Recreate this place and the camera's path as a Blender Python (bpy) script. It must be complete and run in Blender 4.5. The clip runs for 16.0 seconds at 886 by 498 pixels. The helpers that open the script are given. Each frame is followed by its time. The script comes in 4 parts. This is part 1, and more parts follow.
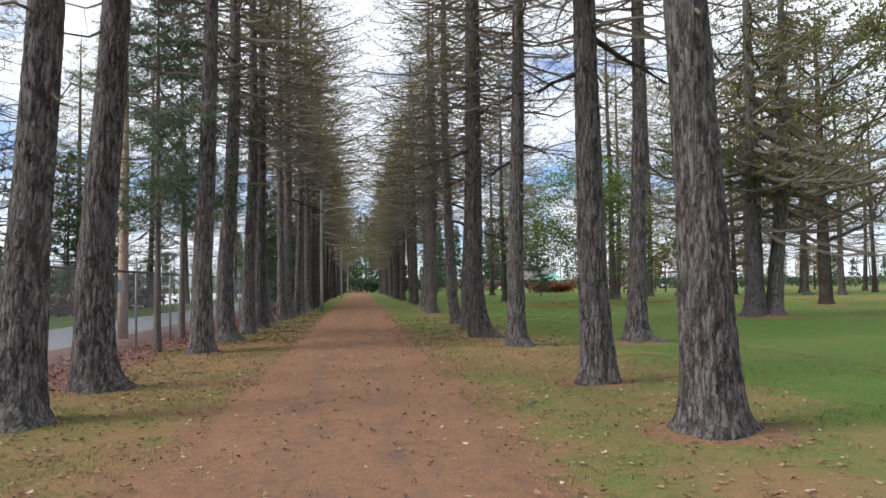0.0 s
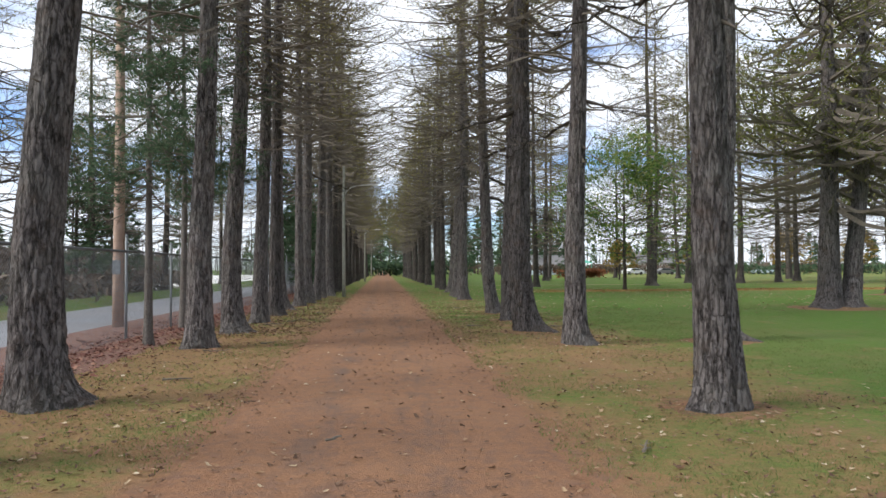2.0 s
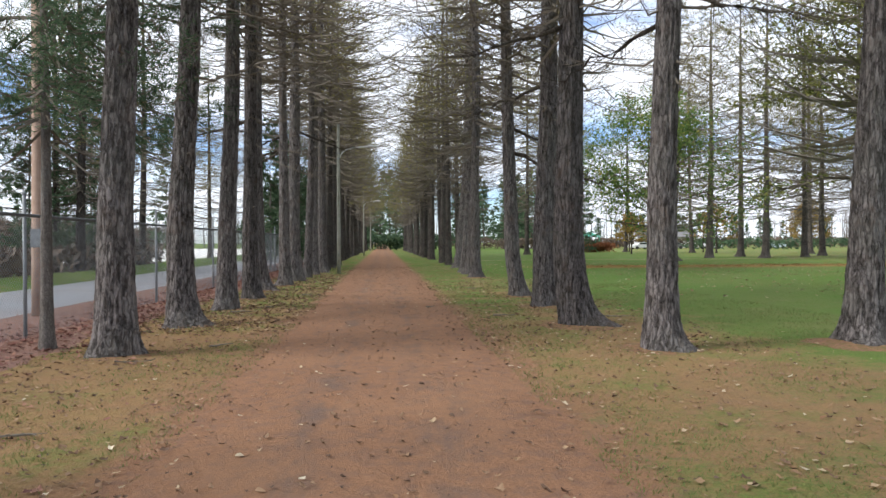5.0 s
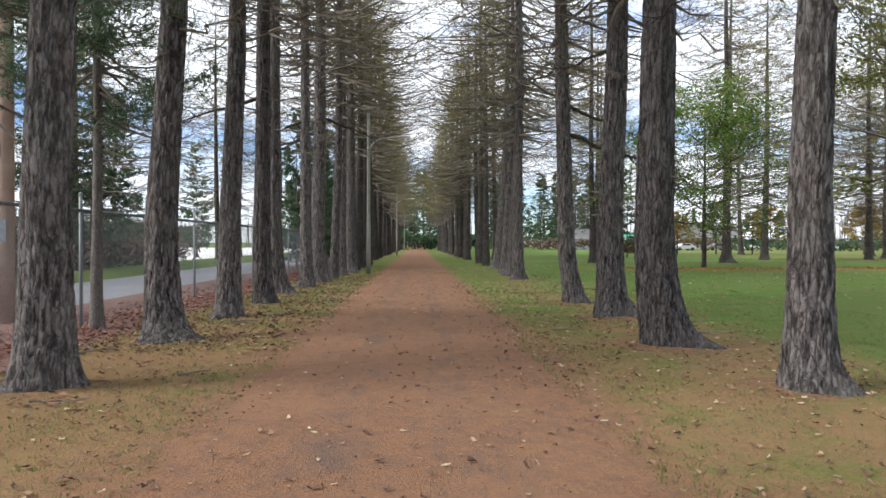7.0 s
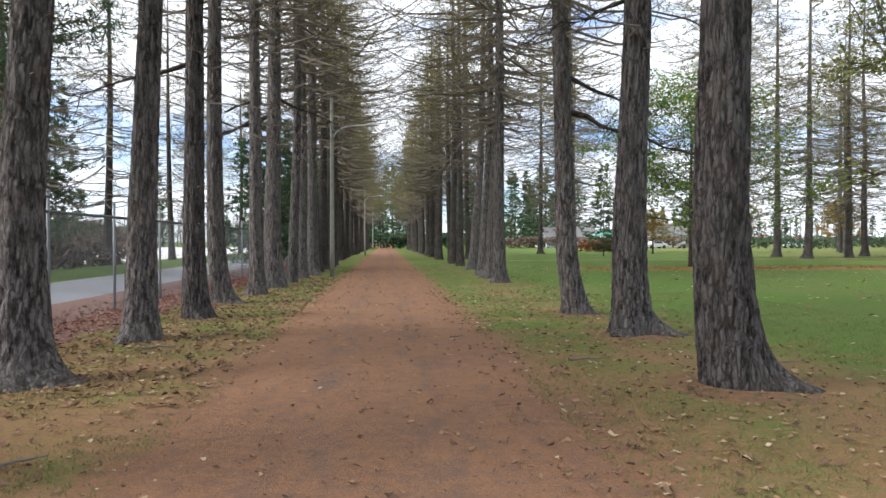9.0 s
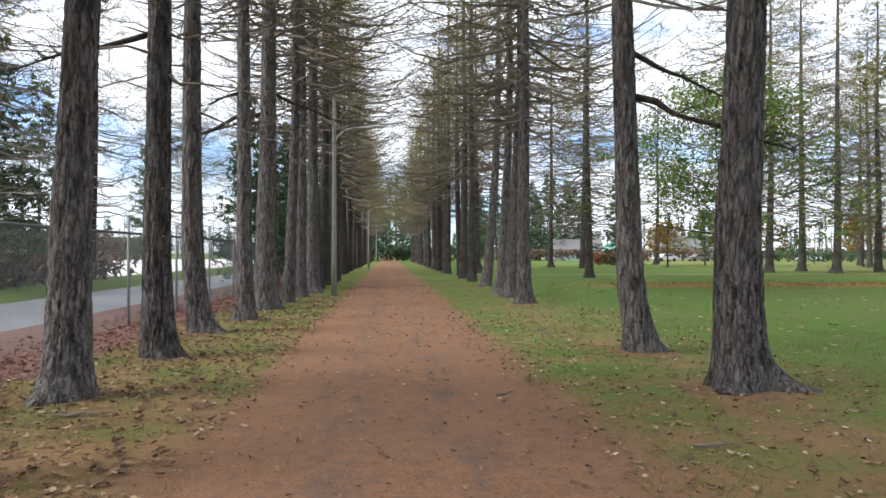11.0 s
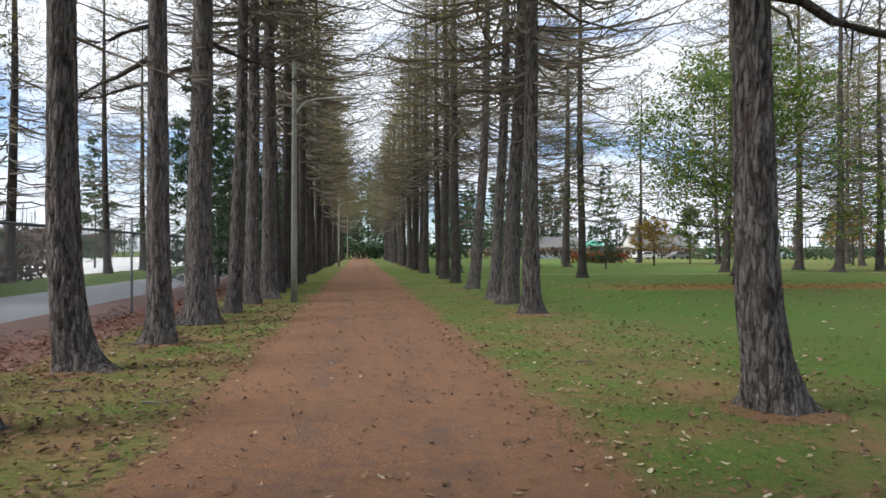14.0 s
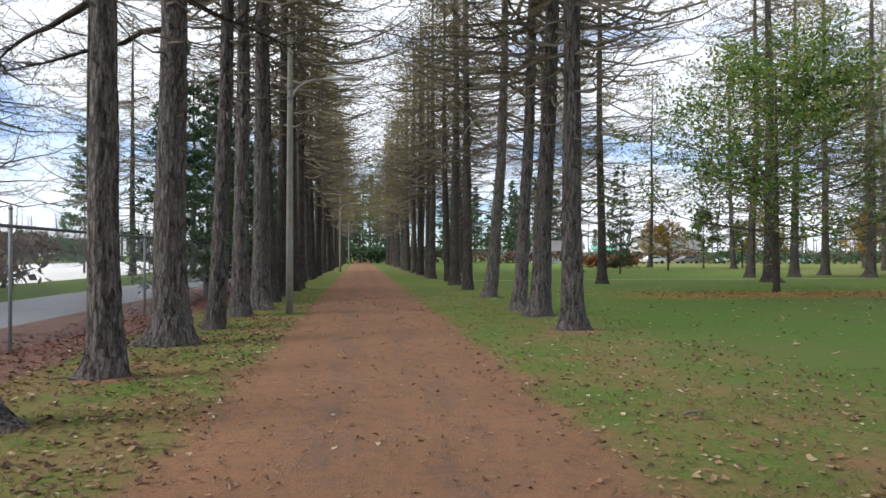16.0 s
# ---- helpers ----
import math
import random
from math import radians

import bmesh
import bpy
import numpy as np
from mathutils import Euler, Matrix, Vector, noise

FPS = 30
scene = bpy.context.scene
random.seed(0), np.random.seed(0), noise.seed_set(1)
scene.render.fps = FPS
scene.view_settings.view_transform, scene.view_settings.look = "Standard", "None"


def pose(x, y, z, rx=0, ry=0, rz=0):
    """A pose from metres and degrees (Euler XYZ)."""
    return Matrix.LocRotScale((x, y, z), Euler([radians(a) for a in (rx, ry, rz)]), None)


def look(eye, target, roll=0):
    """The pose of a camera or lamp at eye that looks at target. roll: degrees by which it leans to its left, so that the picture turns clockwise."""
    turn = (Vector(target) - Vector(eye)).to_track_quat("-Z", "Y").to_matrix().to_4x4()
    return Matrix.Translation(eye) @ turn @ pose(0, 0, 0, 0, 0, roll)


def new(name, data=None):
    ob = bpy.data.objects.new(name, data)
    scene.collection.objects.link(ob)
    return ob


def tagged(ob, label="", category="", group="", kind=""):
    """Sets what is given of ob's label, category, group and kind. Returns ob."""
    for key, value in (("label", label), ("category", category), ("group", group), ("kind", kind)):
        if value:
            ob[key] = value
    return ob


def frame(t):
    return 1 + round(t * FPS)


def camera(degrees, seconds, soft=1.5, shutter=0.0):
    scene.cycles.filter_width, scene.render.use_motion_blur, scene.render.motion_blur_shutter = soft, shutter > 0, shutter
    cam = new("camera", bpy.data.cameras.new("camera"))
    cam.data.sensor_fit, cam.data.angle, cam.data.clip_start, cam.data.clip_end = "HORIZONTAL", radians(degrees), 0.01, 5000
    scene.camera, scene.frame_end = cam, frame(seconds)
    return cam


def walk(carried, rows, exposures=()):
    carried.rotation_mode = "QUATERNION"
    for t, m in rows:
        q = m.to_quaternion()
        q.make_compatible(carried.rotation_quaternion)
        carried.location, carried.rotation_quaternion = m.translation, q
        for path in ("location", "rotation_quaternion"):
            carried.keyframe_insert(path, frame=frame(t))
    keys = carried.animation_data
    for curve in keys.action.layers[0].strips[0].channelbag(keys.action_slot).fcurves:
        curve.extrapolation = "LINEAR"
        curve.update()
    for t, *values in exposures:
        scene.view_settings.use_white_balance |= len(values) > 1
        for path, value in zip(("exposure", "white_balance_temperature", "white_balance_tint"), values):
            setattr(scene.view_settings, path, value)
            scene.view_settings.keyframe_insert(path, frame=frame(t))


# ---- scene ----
cam = camera(65.0, 16.0)
PATH = [
    (0, (0.162, -0.106, 1.609), (0.4, 1.877, 1.71), -0.8),
    (0.5, (0.125, 0.66, 1.598), (0.331, 2.648, 1.657), -0.3),
    (1, (0.157, 1.422, 1.612), (0.355, 3.411, 1.665), -0.7),
    (1.5, (0.137, 2.187, 1.622), (0.319, 4.178, 1.68), 0.1),
    (2, (0.067, 2.929, 1.625), (0.239, 4.92, 1.68), -0.3),
    (2.5, (0.027, 3.702, 1.622), (0.176, 5.696, 1.66), -0.3),
    (3, (-0.043, 4.461, 1.61), (0.148, 6.451, 1.59), -0.5),
    (3.5, (0.027, 5.252, 1.613), (0.257, 7.237, 1.532), -0.4),
    (4, (-0.042, 5.991, 1.635), (0.181, 7.979, 1.598), -0.0),
    (4.5, (0.013, 6.78, 1.612), (0.215, 8.769, 1.591), -0.1),
    (7, (0.099, 10.453, 1.498), (0.174, 12.452, 1.479), 0.1),
    (7.5, (0.127, 11.215, 1.492), (0.228, 13.212, 1.466), -0.8),
    (8, (0.082, 11.926, 1.514), (0.195, 13.923, 1.507), -0.2),
    (8.5, (0.089, 12.726, 1.51), (0.272, 14.718, 1.513), -0.4),
    (9, (0.092, 13.487, 1.518), (0.256, 15.48, 1.495), -0.1),
    (11.5, (-0.142, 17.247, 1.636), (0.015, 19.24, 1.651), 0.0),
    (12, (-0.107, 17.997, 1.648), (0.063, 19.99, 1.662), -0.2),
    (12.5, (-0.141, 18.782, 1.64), (0.063, 20.772, 1.661), 0.4),
    (13, (-0.115, 19.552, 1.63), (0.139, 21.536, 1.634), -0.2),
    (13.5, (-0.117, 20.279, 1.599), (0.122, 22.265, 1.609), 0.4),
    (14, (-0.125, 21.037, 1.597), (0.112, 23.023, 1.602), -0.0),
    (14.5, (-0.225, 21.766, 1.582), (-0.006, 23.754, 1.631), 0.6),
    (15, (-0.192, 22.523, 1.594), (0.065, 24.506, 1.656), 0.0),
    (15.5, (-0.201, 23.259, 1.564), (0.005, 25.248, 1.613), 0.4),
    (16, (-0.258, 23.982, 1.588), (-0.023, 25.968, 1.605), 0.0),
]
walk(cam, [(t, look(eye, target, roll)) for t, eye, target, roll in PATH],
     exposures=((0, 0.60), (4.5, 0.86), (7.5, 0.90), (9, 0.98), (12.5, 0.98), (14, 0.64), (16, 0.66)))


# ---- world and light ----
SUN_EL, SUN_AZ = radians(37), radians(258)
world = bpy.data.worlds.new("sky")
scene.world = world
world.use_nodes = True
wn, wl = world.node_tree.nodes, world.node_tree.links
sky = wn.new("ShaderNodeTexSky")
sky.sky_type, sky.sun_disc, sky.sun_elevation, sky.sun_rotation = "NISHITA", False, SUN_EL, SUN_AZ
sky.ozone_density, sky.dust_density = 3.0, 0.3
tc = wn.new("ShaderNodeTexCoord")
mp = wn.new("ShaderNodeMapping")
mp.inputs["Scale"].default_value = (1.0, 1.0, 2.6)
nz = wn.new("ShaderNodeTexNoise")
nz.inputs["Scale"].default_value, nz.inputs["Detail"].default_value, nz.inputs["Roughness"].default_value = 3.4, 7, 0.55
cr = wn.new("ShaderNodeValToRGB")
cr.color_ramp.elements[0].position, cr.color_ramp.elements[1].position = 0.45, 0.60
cr.color_ramp.elements[0].color = (0.06, 0.06, 0.06, 1)
mx = wn.new("ShaderNodeMix")
mx.data_type = "RGBA"
mx.inputs["B"].default_value = (7.9, 8.4, 9.3, 1)
wl.new(tc.outputs["Generated"], mp.inputs["Vector"])
wl.new(mp.outputs["Vector"], nz.inputs["Vector"])
sz = wn.new("ShaderNodeSeparateXYZ")
lift = wn.new("ShaderNodeMath")
lift.operation = "MULTIPLY_ADD"
lift.inputs[1].default_value = 0.42
wl.new(tc.outputs["Generated"], sz.inputs[0])
wl.new(sz.outputs[2], lift.inputs[0])
wl.new(nz.outputs["Fac"], lift.inputs[2])
wl.new(lift.outputs[0], cr.inputs["Fac"])
wl.new(cr.outputs["Color"], mx.inputs["Factor"])
tint = wn.new("ShaderNodeMix")
tint.data_type, tint.blend_type = "RGBA", "MULTIPLY"
tint.inputs["Factor"].default_value, tint.inputs["B"].default_value = 1.0, (0.82, 1.0, 1.3, 1)
wl.new(sky.outputs["Color"], tint.inputs["A"])
wl.new(tint.outputs["Result"], mx.inputs["A"])
wl.new(mx.outputs["Result"], wn["Background"].inputs["Color"])
wn["Background"].inputs["Strength"].default_value = 0.10
sun = new("sun", bpy.data.lights.new("sun", "SUN"))
sun.data.energy, sun.data.angle, sun.data.color = 2.9, radians(26), (1.0, 0.955, 0.89)
sun_dir = Vector((math.sin(SUN_AZ) * math.cos(SUN_EL), math.cos(SUN_AZ) * math.cos(SUN_EL), math.sin(SUN_EL)))
sun.matrix_world = look(sun_dir * 50, (0, 0, 0))


# ---- materials ----
class Nodes:
    """A small hand for node trees."""

    def __init__(self, name, rough=0.85, spec=0.3):
        self.mat = bpy.data.materials.new(name)
        self.mat.use_nodes = True
        self.t = self.mat.node_tree
        self.b = self.t.nodes["Principled BSDF"]
        self.b.inputs["Roughness"].default_value = rough
        self.b.inputs["Specular IOR Level"].default_value = spec
        self.coord = self.t.nodes.new("ShaderNodeTexCoord")
        self.geo = self.t.nodes.new("ShaderNodeNewGeometry")
        self.info = self.t.nodes.new("ShaderNodeObjectInfo")

    def link(self, a, b):
        self.t.links.new(a, b)

    def mapped(self, scale, src=None):
        m = self.t.nodes.new("ShaderNodeMapping")
        m.inputs["Scale"].default_value = scale
        self.link(src or self.coord.outputs["Object"], m.inputs["Vector"])
        return m.outputs["Vector"]

    def noise(self, scale, detail=5, rough=0.6, vec=None):
        n = self.t.nodes.new("ShaderNodeTexNoise")
        n.inputs["Scale"].default_value, n.inputs["Detail"].default_value, n.inputs["Roughness"].default_value = scale, detail, rough
        self.link(vec or self.coord.outputs["Object"], n.inputs["Vector"])
        return n.outputs["Fac"]

    def voronoi(self, scale, feature="F1", vec=None, rand=1.0):
        n = self.t.nodes.new("ShaderNodeTexVoronoi")
        n.feature = feature
        n.inputs["Scale"].default_value = scale
        n.inputs["Randomness"].default_value = rand
        self.link(vec or self.coord.outputs["Object"], n.inputs["Vector"])
        return n.outputs["Distance"]

    def ramp(self, fac, stops):
        r = self.t.nodes.new("ShaderNodeValToRGB")
        els = r.color_ramp.elements
        while len(els) < len(stops):
            els.new(0.5)
        for e, (p, c) in zip(els, stops):
            e.position = p
            e.color = (*c, 1) if isinstance(c, tuple) else (c, c, c, 1)
        self.link(fac, r.inputs["Fac"])
        return r.outputs["Color"]

    def mix(self, fac, a, b, mode="MIX"):
        m = self.t.nodes.new("ShaderNodeMix")
        m.data_type, m.blend_type = "RGBA", mode
        for key, v in (("Factor", fac), ("A", a), ("B", b)):
            if isinstance(v, (int, float)):
                m.inputs[key].default_value = v if key == "Factor" else (v, v, v, 1)
            elif isinstance(v, tuple):
                m.inputs[key].default_value = (*v, 1)
            else:
                self.link(v, m.inputs[key])
        return m.outputs["Result"]

    def maths(self, op, a, b=0.0, c=0.0):
        m = self.t.nodes.new("ShaderNodeMath")
        m.operation = op
        for i, v in enumerate((a, b, c)):
            if isinstance(v, (int, float)):
                m.inputs[i].default_value = v
            else:
                self.link(v, m.inputs[i])
        return m.outputs[0]

    def axis(self, i, src=None):
        s = self.t.nodes.new("ShaderNodeSeparateXYZ")
        self.link(src or self.geo.outputs["Position"], s.inputs[0])
        return s.outputs[i]

    def bump(self, height, strength=0.5, dist=0.02):
        b = self.t.nodes.new("ShaderNodeBump")
        b.inputs["Strength"].default_value, b.inputs["Distance"].default_value = strength, dist
        self.link(height, b.inputs["Height"])
        self.link(b.outputs["Normal"], self.b.inputs["Normal"])

    def colour(self, c):
        if isinstance(c, tuple):
            self.b.inputs["Base Color"].default_value = (*c, 1)
        else:
            self.link(c, self.b.inputs["Base Color"])
        return self.mat


def bark(name, dark, light, tint, plate=24.0, stretch=0.30, depth=0.025):
    """Scaly conifer bark: small upright plates, a few long cracks, lichen blotches."""
    n = Nodes(name, 0.95, 0.12)
    wob = n.noise(5.0, 4)
    comb = n.t.nodes.new("ShaderNodeCombineXYZ")
    for i in range(3):
        n.link(wob, comb.inputs[i])
    warped = n.t.nodes.new("ShaderNodeVectorMath")
    warped.operation = "MULTIPLY_ADD"
    n.link(comb.outputs[0], warped.inputs[0])
    warped.inputs[1].default_value = (0.10, 0.10, 0.10)
    n.link(n.mapped((1, 1, stretch)), warped.inputs[2])
    v = warped.outputs[0]
    cell = n.ramp(n.voronoi(plate, "DISTANCE_TO_EDGE", v), [(0.0, 0.22), (0.10, 0.75), (0.3, 1.0)])
    crack = n.ramp(n.noise(15, 7, 0.7, n.mapped((1, 1, 0.24))), [(0.38, 0.0), (0.49, 1.0)])
    fine = n.noise(55, 6, 0.75, n.mapped((1, 1, 0.5)))
    flakes = n.voronoi(plate * 1.7, "F1", n.mapped((1, 1, 0.55)))
    c = n.mix(n.maths("MULTIPLY", cell, crack), dark, light)
    c = n.mix(n.ramp(fine, [(0.38, 0.0), (0.75, 0.65)]), c, tint)
    c = n.mix(0.25, c, n.ramp(flakes, [(0.1, light), (0.8, dark)]))
    c = n.mix(n.ramp(n.noise(1.3, 4, 0.6), [(0.44, 0.0), (0.72, 0.55)]), c, (0.145, 0.145, 0.128))
    c = n.mix(n.ramp(n.noise(2.6, 4, 0.6), [(0.55, 0.0), (0.75, 0.5)]), c, (0.15, 0.098, 0.078))
    c = n.mix(1.0, c, n.ramp(n.info.outputs["Random"], [(0.0, 0.72), (1.0, 1.10)]), "MULTIPLY")
    h = n.maths("ADD", n.maths("ADD", cell, n.maths("MULTIPLY", crack, 1.4)), n.maths("MULTIPLY", fine, 0.8))
    n.bump(h, 0.9, depth)
    return n.colour(c)


BARK = bark("larch_bark", (0.018, 0.015, 0.014), (0.250, 0.226, 0.222), (0.118, 0.102, 0.097), 15.0, 0.17, 0.03)
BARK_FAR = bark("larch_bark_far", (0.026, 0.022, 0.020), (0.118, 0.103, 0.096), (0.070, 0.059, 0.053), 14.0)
BARK_GREY = bark("grey_bark", (0.06, 0.052, 0.046), (0.21, 0.19, 0.175), (0.14, 0.12, 0.11), 24.0, 0.6, 0.006)
BARK_DARK = bark("dark_bark", (0.030, 0.024, 0.020), (0.10, 0.083, 0.07), (0.07, 0.056, 0.047), 18.0)


def foliage(name, stops, through_light=0.35):
    n = Nodes(name, 0.7, 0.25)
    c = n.ramp(n.geo.outputs["Random Per Island"], stops)
    c = n.mix(n.ramp(n.noise(0.35, 3), [(0.35, 0.0), (0.7, 0.35)]), c, stops[0][1])
    n.colour(c)
    tr = n.t.nodes.new("ShaderNodeBsdfTranslucent")
    n.link(c, tr.inputs["Color"])
    mixer = n.t.nodes.new("ShaderNodeMixShader")
    mixer.inputs[0].default_value = through_light
    out = n.t.nodes["Material Output"]
    n.link(n.b.outputs[0], mixer.inputs[1])
    n.link(tr.outputs[0], mixer.inputs[2])
    n.link(mixer.outputs[0], out.inputs[0])
    return n.mat


def plain(name, c1, c2, rough=0.7, metal=0.0, scale=6.0, bump=0.15, spec=0.3):
    n = Nodes(name, rough, spec)
    n.b.inputs["Metallic"].default_value = metal
    f = n.noise(scale, 6, 0.65)
    n.bump(n.noise(scale * 9, 4), bump, 0.01)
    return n.colour(n.mix(n.ramp(f, [(0.3, 0.0), (0.7, 1.0)]), c1, c2))


NEEDLES = foliage("larch_needles", [(0.0, (0.14, 0.118, 0.045)), (0.35, (0.22, 0.19, 0.066)), (0.7, (0.19, 0.195, 0.07)), (1.0, (0.33, 0.27, 0.10))], 0.5)
TWIG = plain("larch_twig", (0.105, 0.090, 0.072), (0.175, 0.150, 0.122), 0.9, 0, 12)
EVERGREEN = foliage("evergreen_needles", [(0.0, (0.036, 0.068, 0.038)), (0.5, (0.066, 0.115, 0.062)), (1.0, (0.11, 0.165, 0.085))], 0.4)
OLIVE = foliage("olive_needles", [(0.0, (0.07, 0.085, 0.025)), (0.5, (0.13, 0.145, 0.04)), (1.0, (0.22, 0.20, 0.06))], 0.4)
MAPLE = foliage("maple_leaf_green", [(0.0, (0.05, 0.11, 0.026)), (0.45, (0.110, 0.195, 0.045)), (0.8, (0.19, 0.255, 0.06)), (1.0, (0.36, 0.32, 0.085))], 0.5)
YELLOW = foliage("autumn_yellow_leaf", [(0.0, (0.28, 0.17, 0.035)), (0.5, (0.36, 0.23, 0.05)), (1.0, (0.22, 0.2, 0.05))], 0.4)
RUST = foliage("rust_bush_leaf", [(0.0, (0.16, 0.06, 0.03)), (1.0, (0.27, 0.11, 0.05))], 0.3)
SCRUB = foliage("bare_scrub", [(0.0, (0.085, 0.062, 0.048)), (1.0, (0.16, 0.12, 0.09))], 0.1)
LEAF_TAN = foliage("fallen_leaf_tan", [(0.0, (0.16, 0.085, 0.045)), (0.3, (0.25, 0.155, 0.085)), (0.6, (0.32, 0.225, 0.135)), (0.85, (0.42, 0.34, 0.225)), (1.0, (0.52, 0.47, 0.36))], 0.1)
LEAF_BROWN = foliage("fallen_leaf_brown", [(0.0, (0.07, 0.042, 0.028)), (0.5, (0.15, 0.09, 0.055)), (1.0, (0.27, 0.175, 0.105))], 0.1)
LEAF_ORANGE = foliage("fallen_leaf_orange", [(0.0, (0.20, 0.09, 0.03)), (0.5, (0.33, 0.16, 0.055)), (1.0, (0.42, 0.27, 0.10))], 0.1)
LEAF_RED = foliage("fallen_leaf_red", [(0.0, (0.10, 0.045, 0.038)), (0.5, (0.20, 0.085, 0.065)), (1.0, (0.33, 0.18, 0.125))], 0.1)
GRASS = foliage("grass_blade", [(0.0, (0.075, 0.12, 0.03)), (0.45, (0.115, 0.165, 0.045)), (0.8, (0.17, 0.175, 0.065)), (1.0, (0.28, 0.215, 0.105))], 0.35)
DEBRIS = plain("dark_bark_chip", (0.05, 0.034, 0.026), (0.10, 0.066, 0.05), 0.95)
STEEL = plain("galvanised_steel", (0.17, 0.19, 0.205), (0.26, 0.275, 0.29), 0.6, 0.35, 8, 0.05)
RAIL = plain("dull_dark_rail", (0.085, 0.092, 0.10), (0.14, 0.148, 0.155), 0.65, 0.2, 8, 0.05)
LAMP_POLE = plain("weathered_lamp_pole", (0.22, 0.225, 0.19), (0.33, 0.33, 0.285), 0.8, 0.1, 4, 0.2)
LAMP_HEAD = plain("grey_lamp_housing", (0.45, 0.46, 0.47), (0.6, 0.6, 0.6), 0.4, 0.3, 5, 0.02)
GLASS = plain("lamp_lens", (0.6, 0.62, 0.6), (0.7, 0.7, 0.68), 0.2, 0, 5, 0.02, 0.5)
POLE_WOOD = plain("utility_pole_wood", (0.27, 0.185, 0.14), (0.40, 0.29, 0.23), 0.9, 0, 3, 0.4)
WHITE = plain("white_painted", (0.5, 0.51, 0.52), (0.62, 0.62, 0.62), 0.6)
ROOF = plain("grey_roof_shingle", (0.11, 0.11, 0.115), (0.2, 0.195, 0.19), 0.9)
BLUE = plain("pale_blue_siding", (0.42, 0.52, 0.62), (0.55, 0.63, 0.7), 0.7)
TEAL = plain("green_painted_steel", (0.05, 0.30, 0.21), (0.09, 0.4, 0.28), 0.5)
RED = plain("red_plastic", (0.42, 0.05, 0.06), (0.5, 0.09, 0.08), 0.45)
DARK_GLASS = plain("dark_window", (0.03, 0.035, 0.04), (0.06, 0.065, 0.07), 0.15, 0, 4, 0.0, 0.5)
TYRE = plain("black_rubber", (0.02, 0.02, 0.02), (0.035, 0.035, 0.035), 0.9)


def needle_floor(n):
    """Colour and height of a carpet of fallen larch needles."""
    fine = n.noise(42, 8, 0.8)
    mid = n.noise(6.0, 7, 0.7)
    big = n.noise(0.55, 5, 0.6)
    c = n.ramp(fine, [(0.28, (0.105, 0.056, 0.037)), (0.5, (0.240, 0.130, 0.076)), (0.75, (0.35, 0.206, 0.124))])
    c = n.mix(n.ramp(mid, [(0.47, 0.0), (0.60, 0.85)]), c, (0.180, 0.108, 0.077))
    c = n.mix(n.ramp(big, [(0.45, 0.0), (0.68, 0.5)]), c, (0.275, 0.155, 0.090))
    flecks = n.ramp(n.voronoi(30, "F1"), [(0.10, 0.4), (0.2, 0.0)])
    c = n.mix(n.maths("MULTIPLY", flecks, n.ramp(n.noise(3, 3), [(0.45, 0.0), (0.6, 1.0)])), c, (0.06, 0.042, 0.034))
    return c, n.maths("ADD", fine, n.maths("MULTIPLY", mid, 1.3))


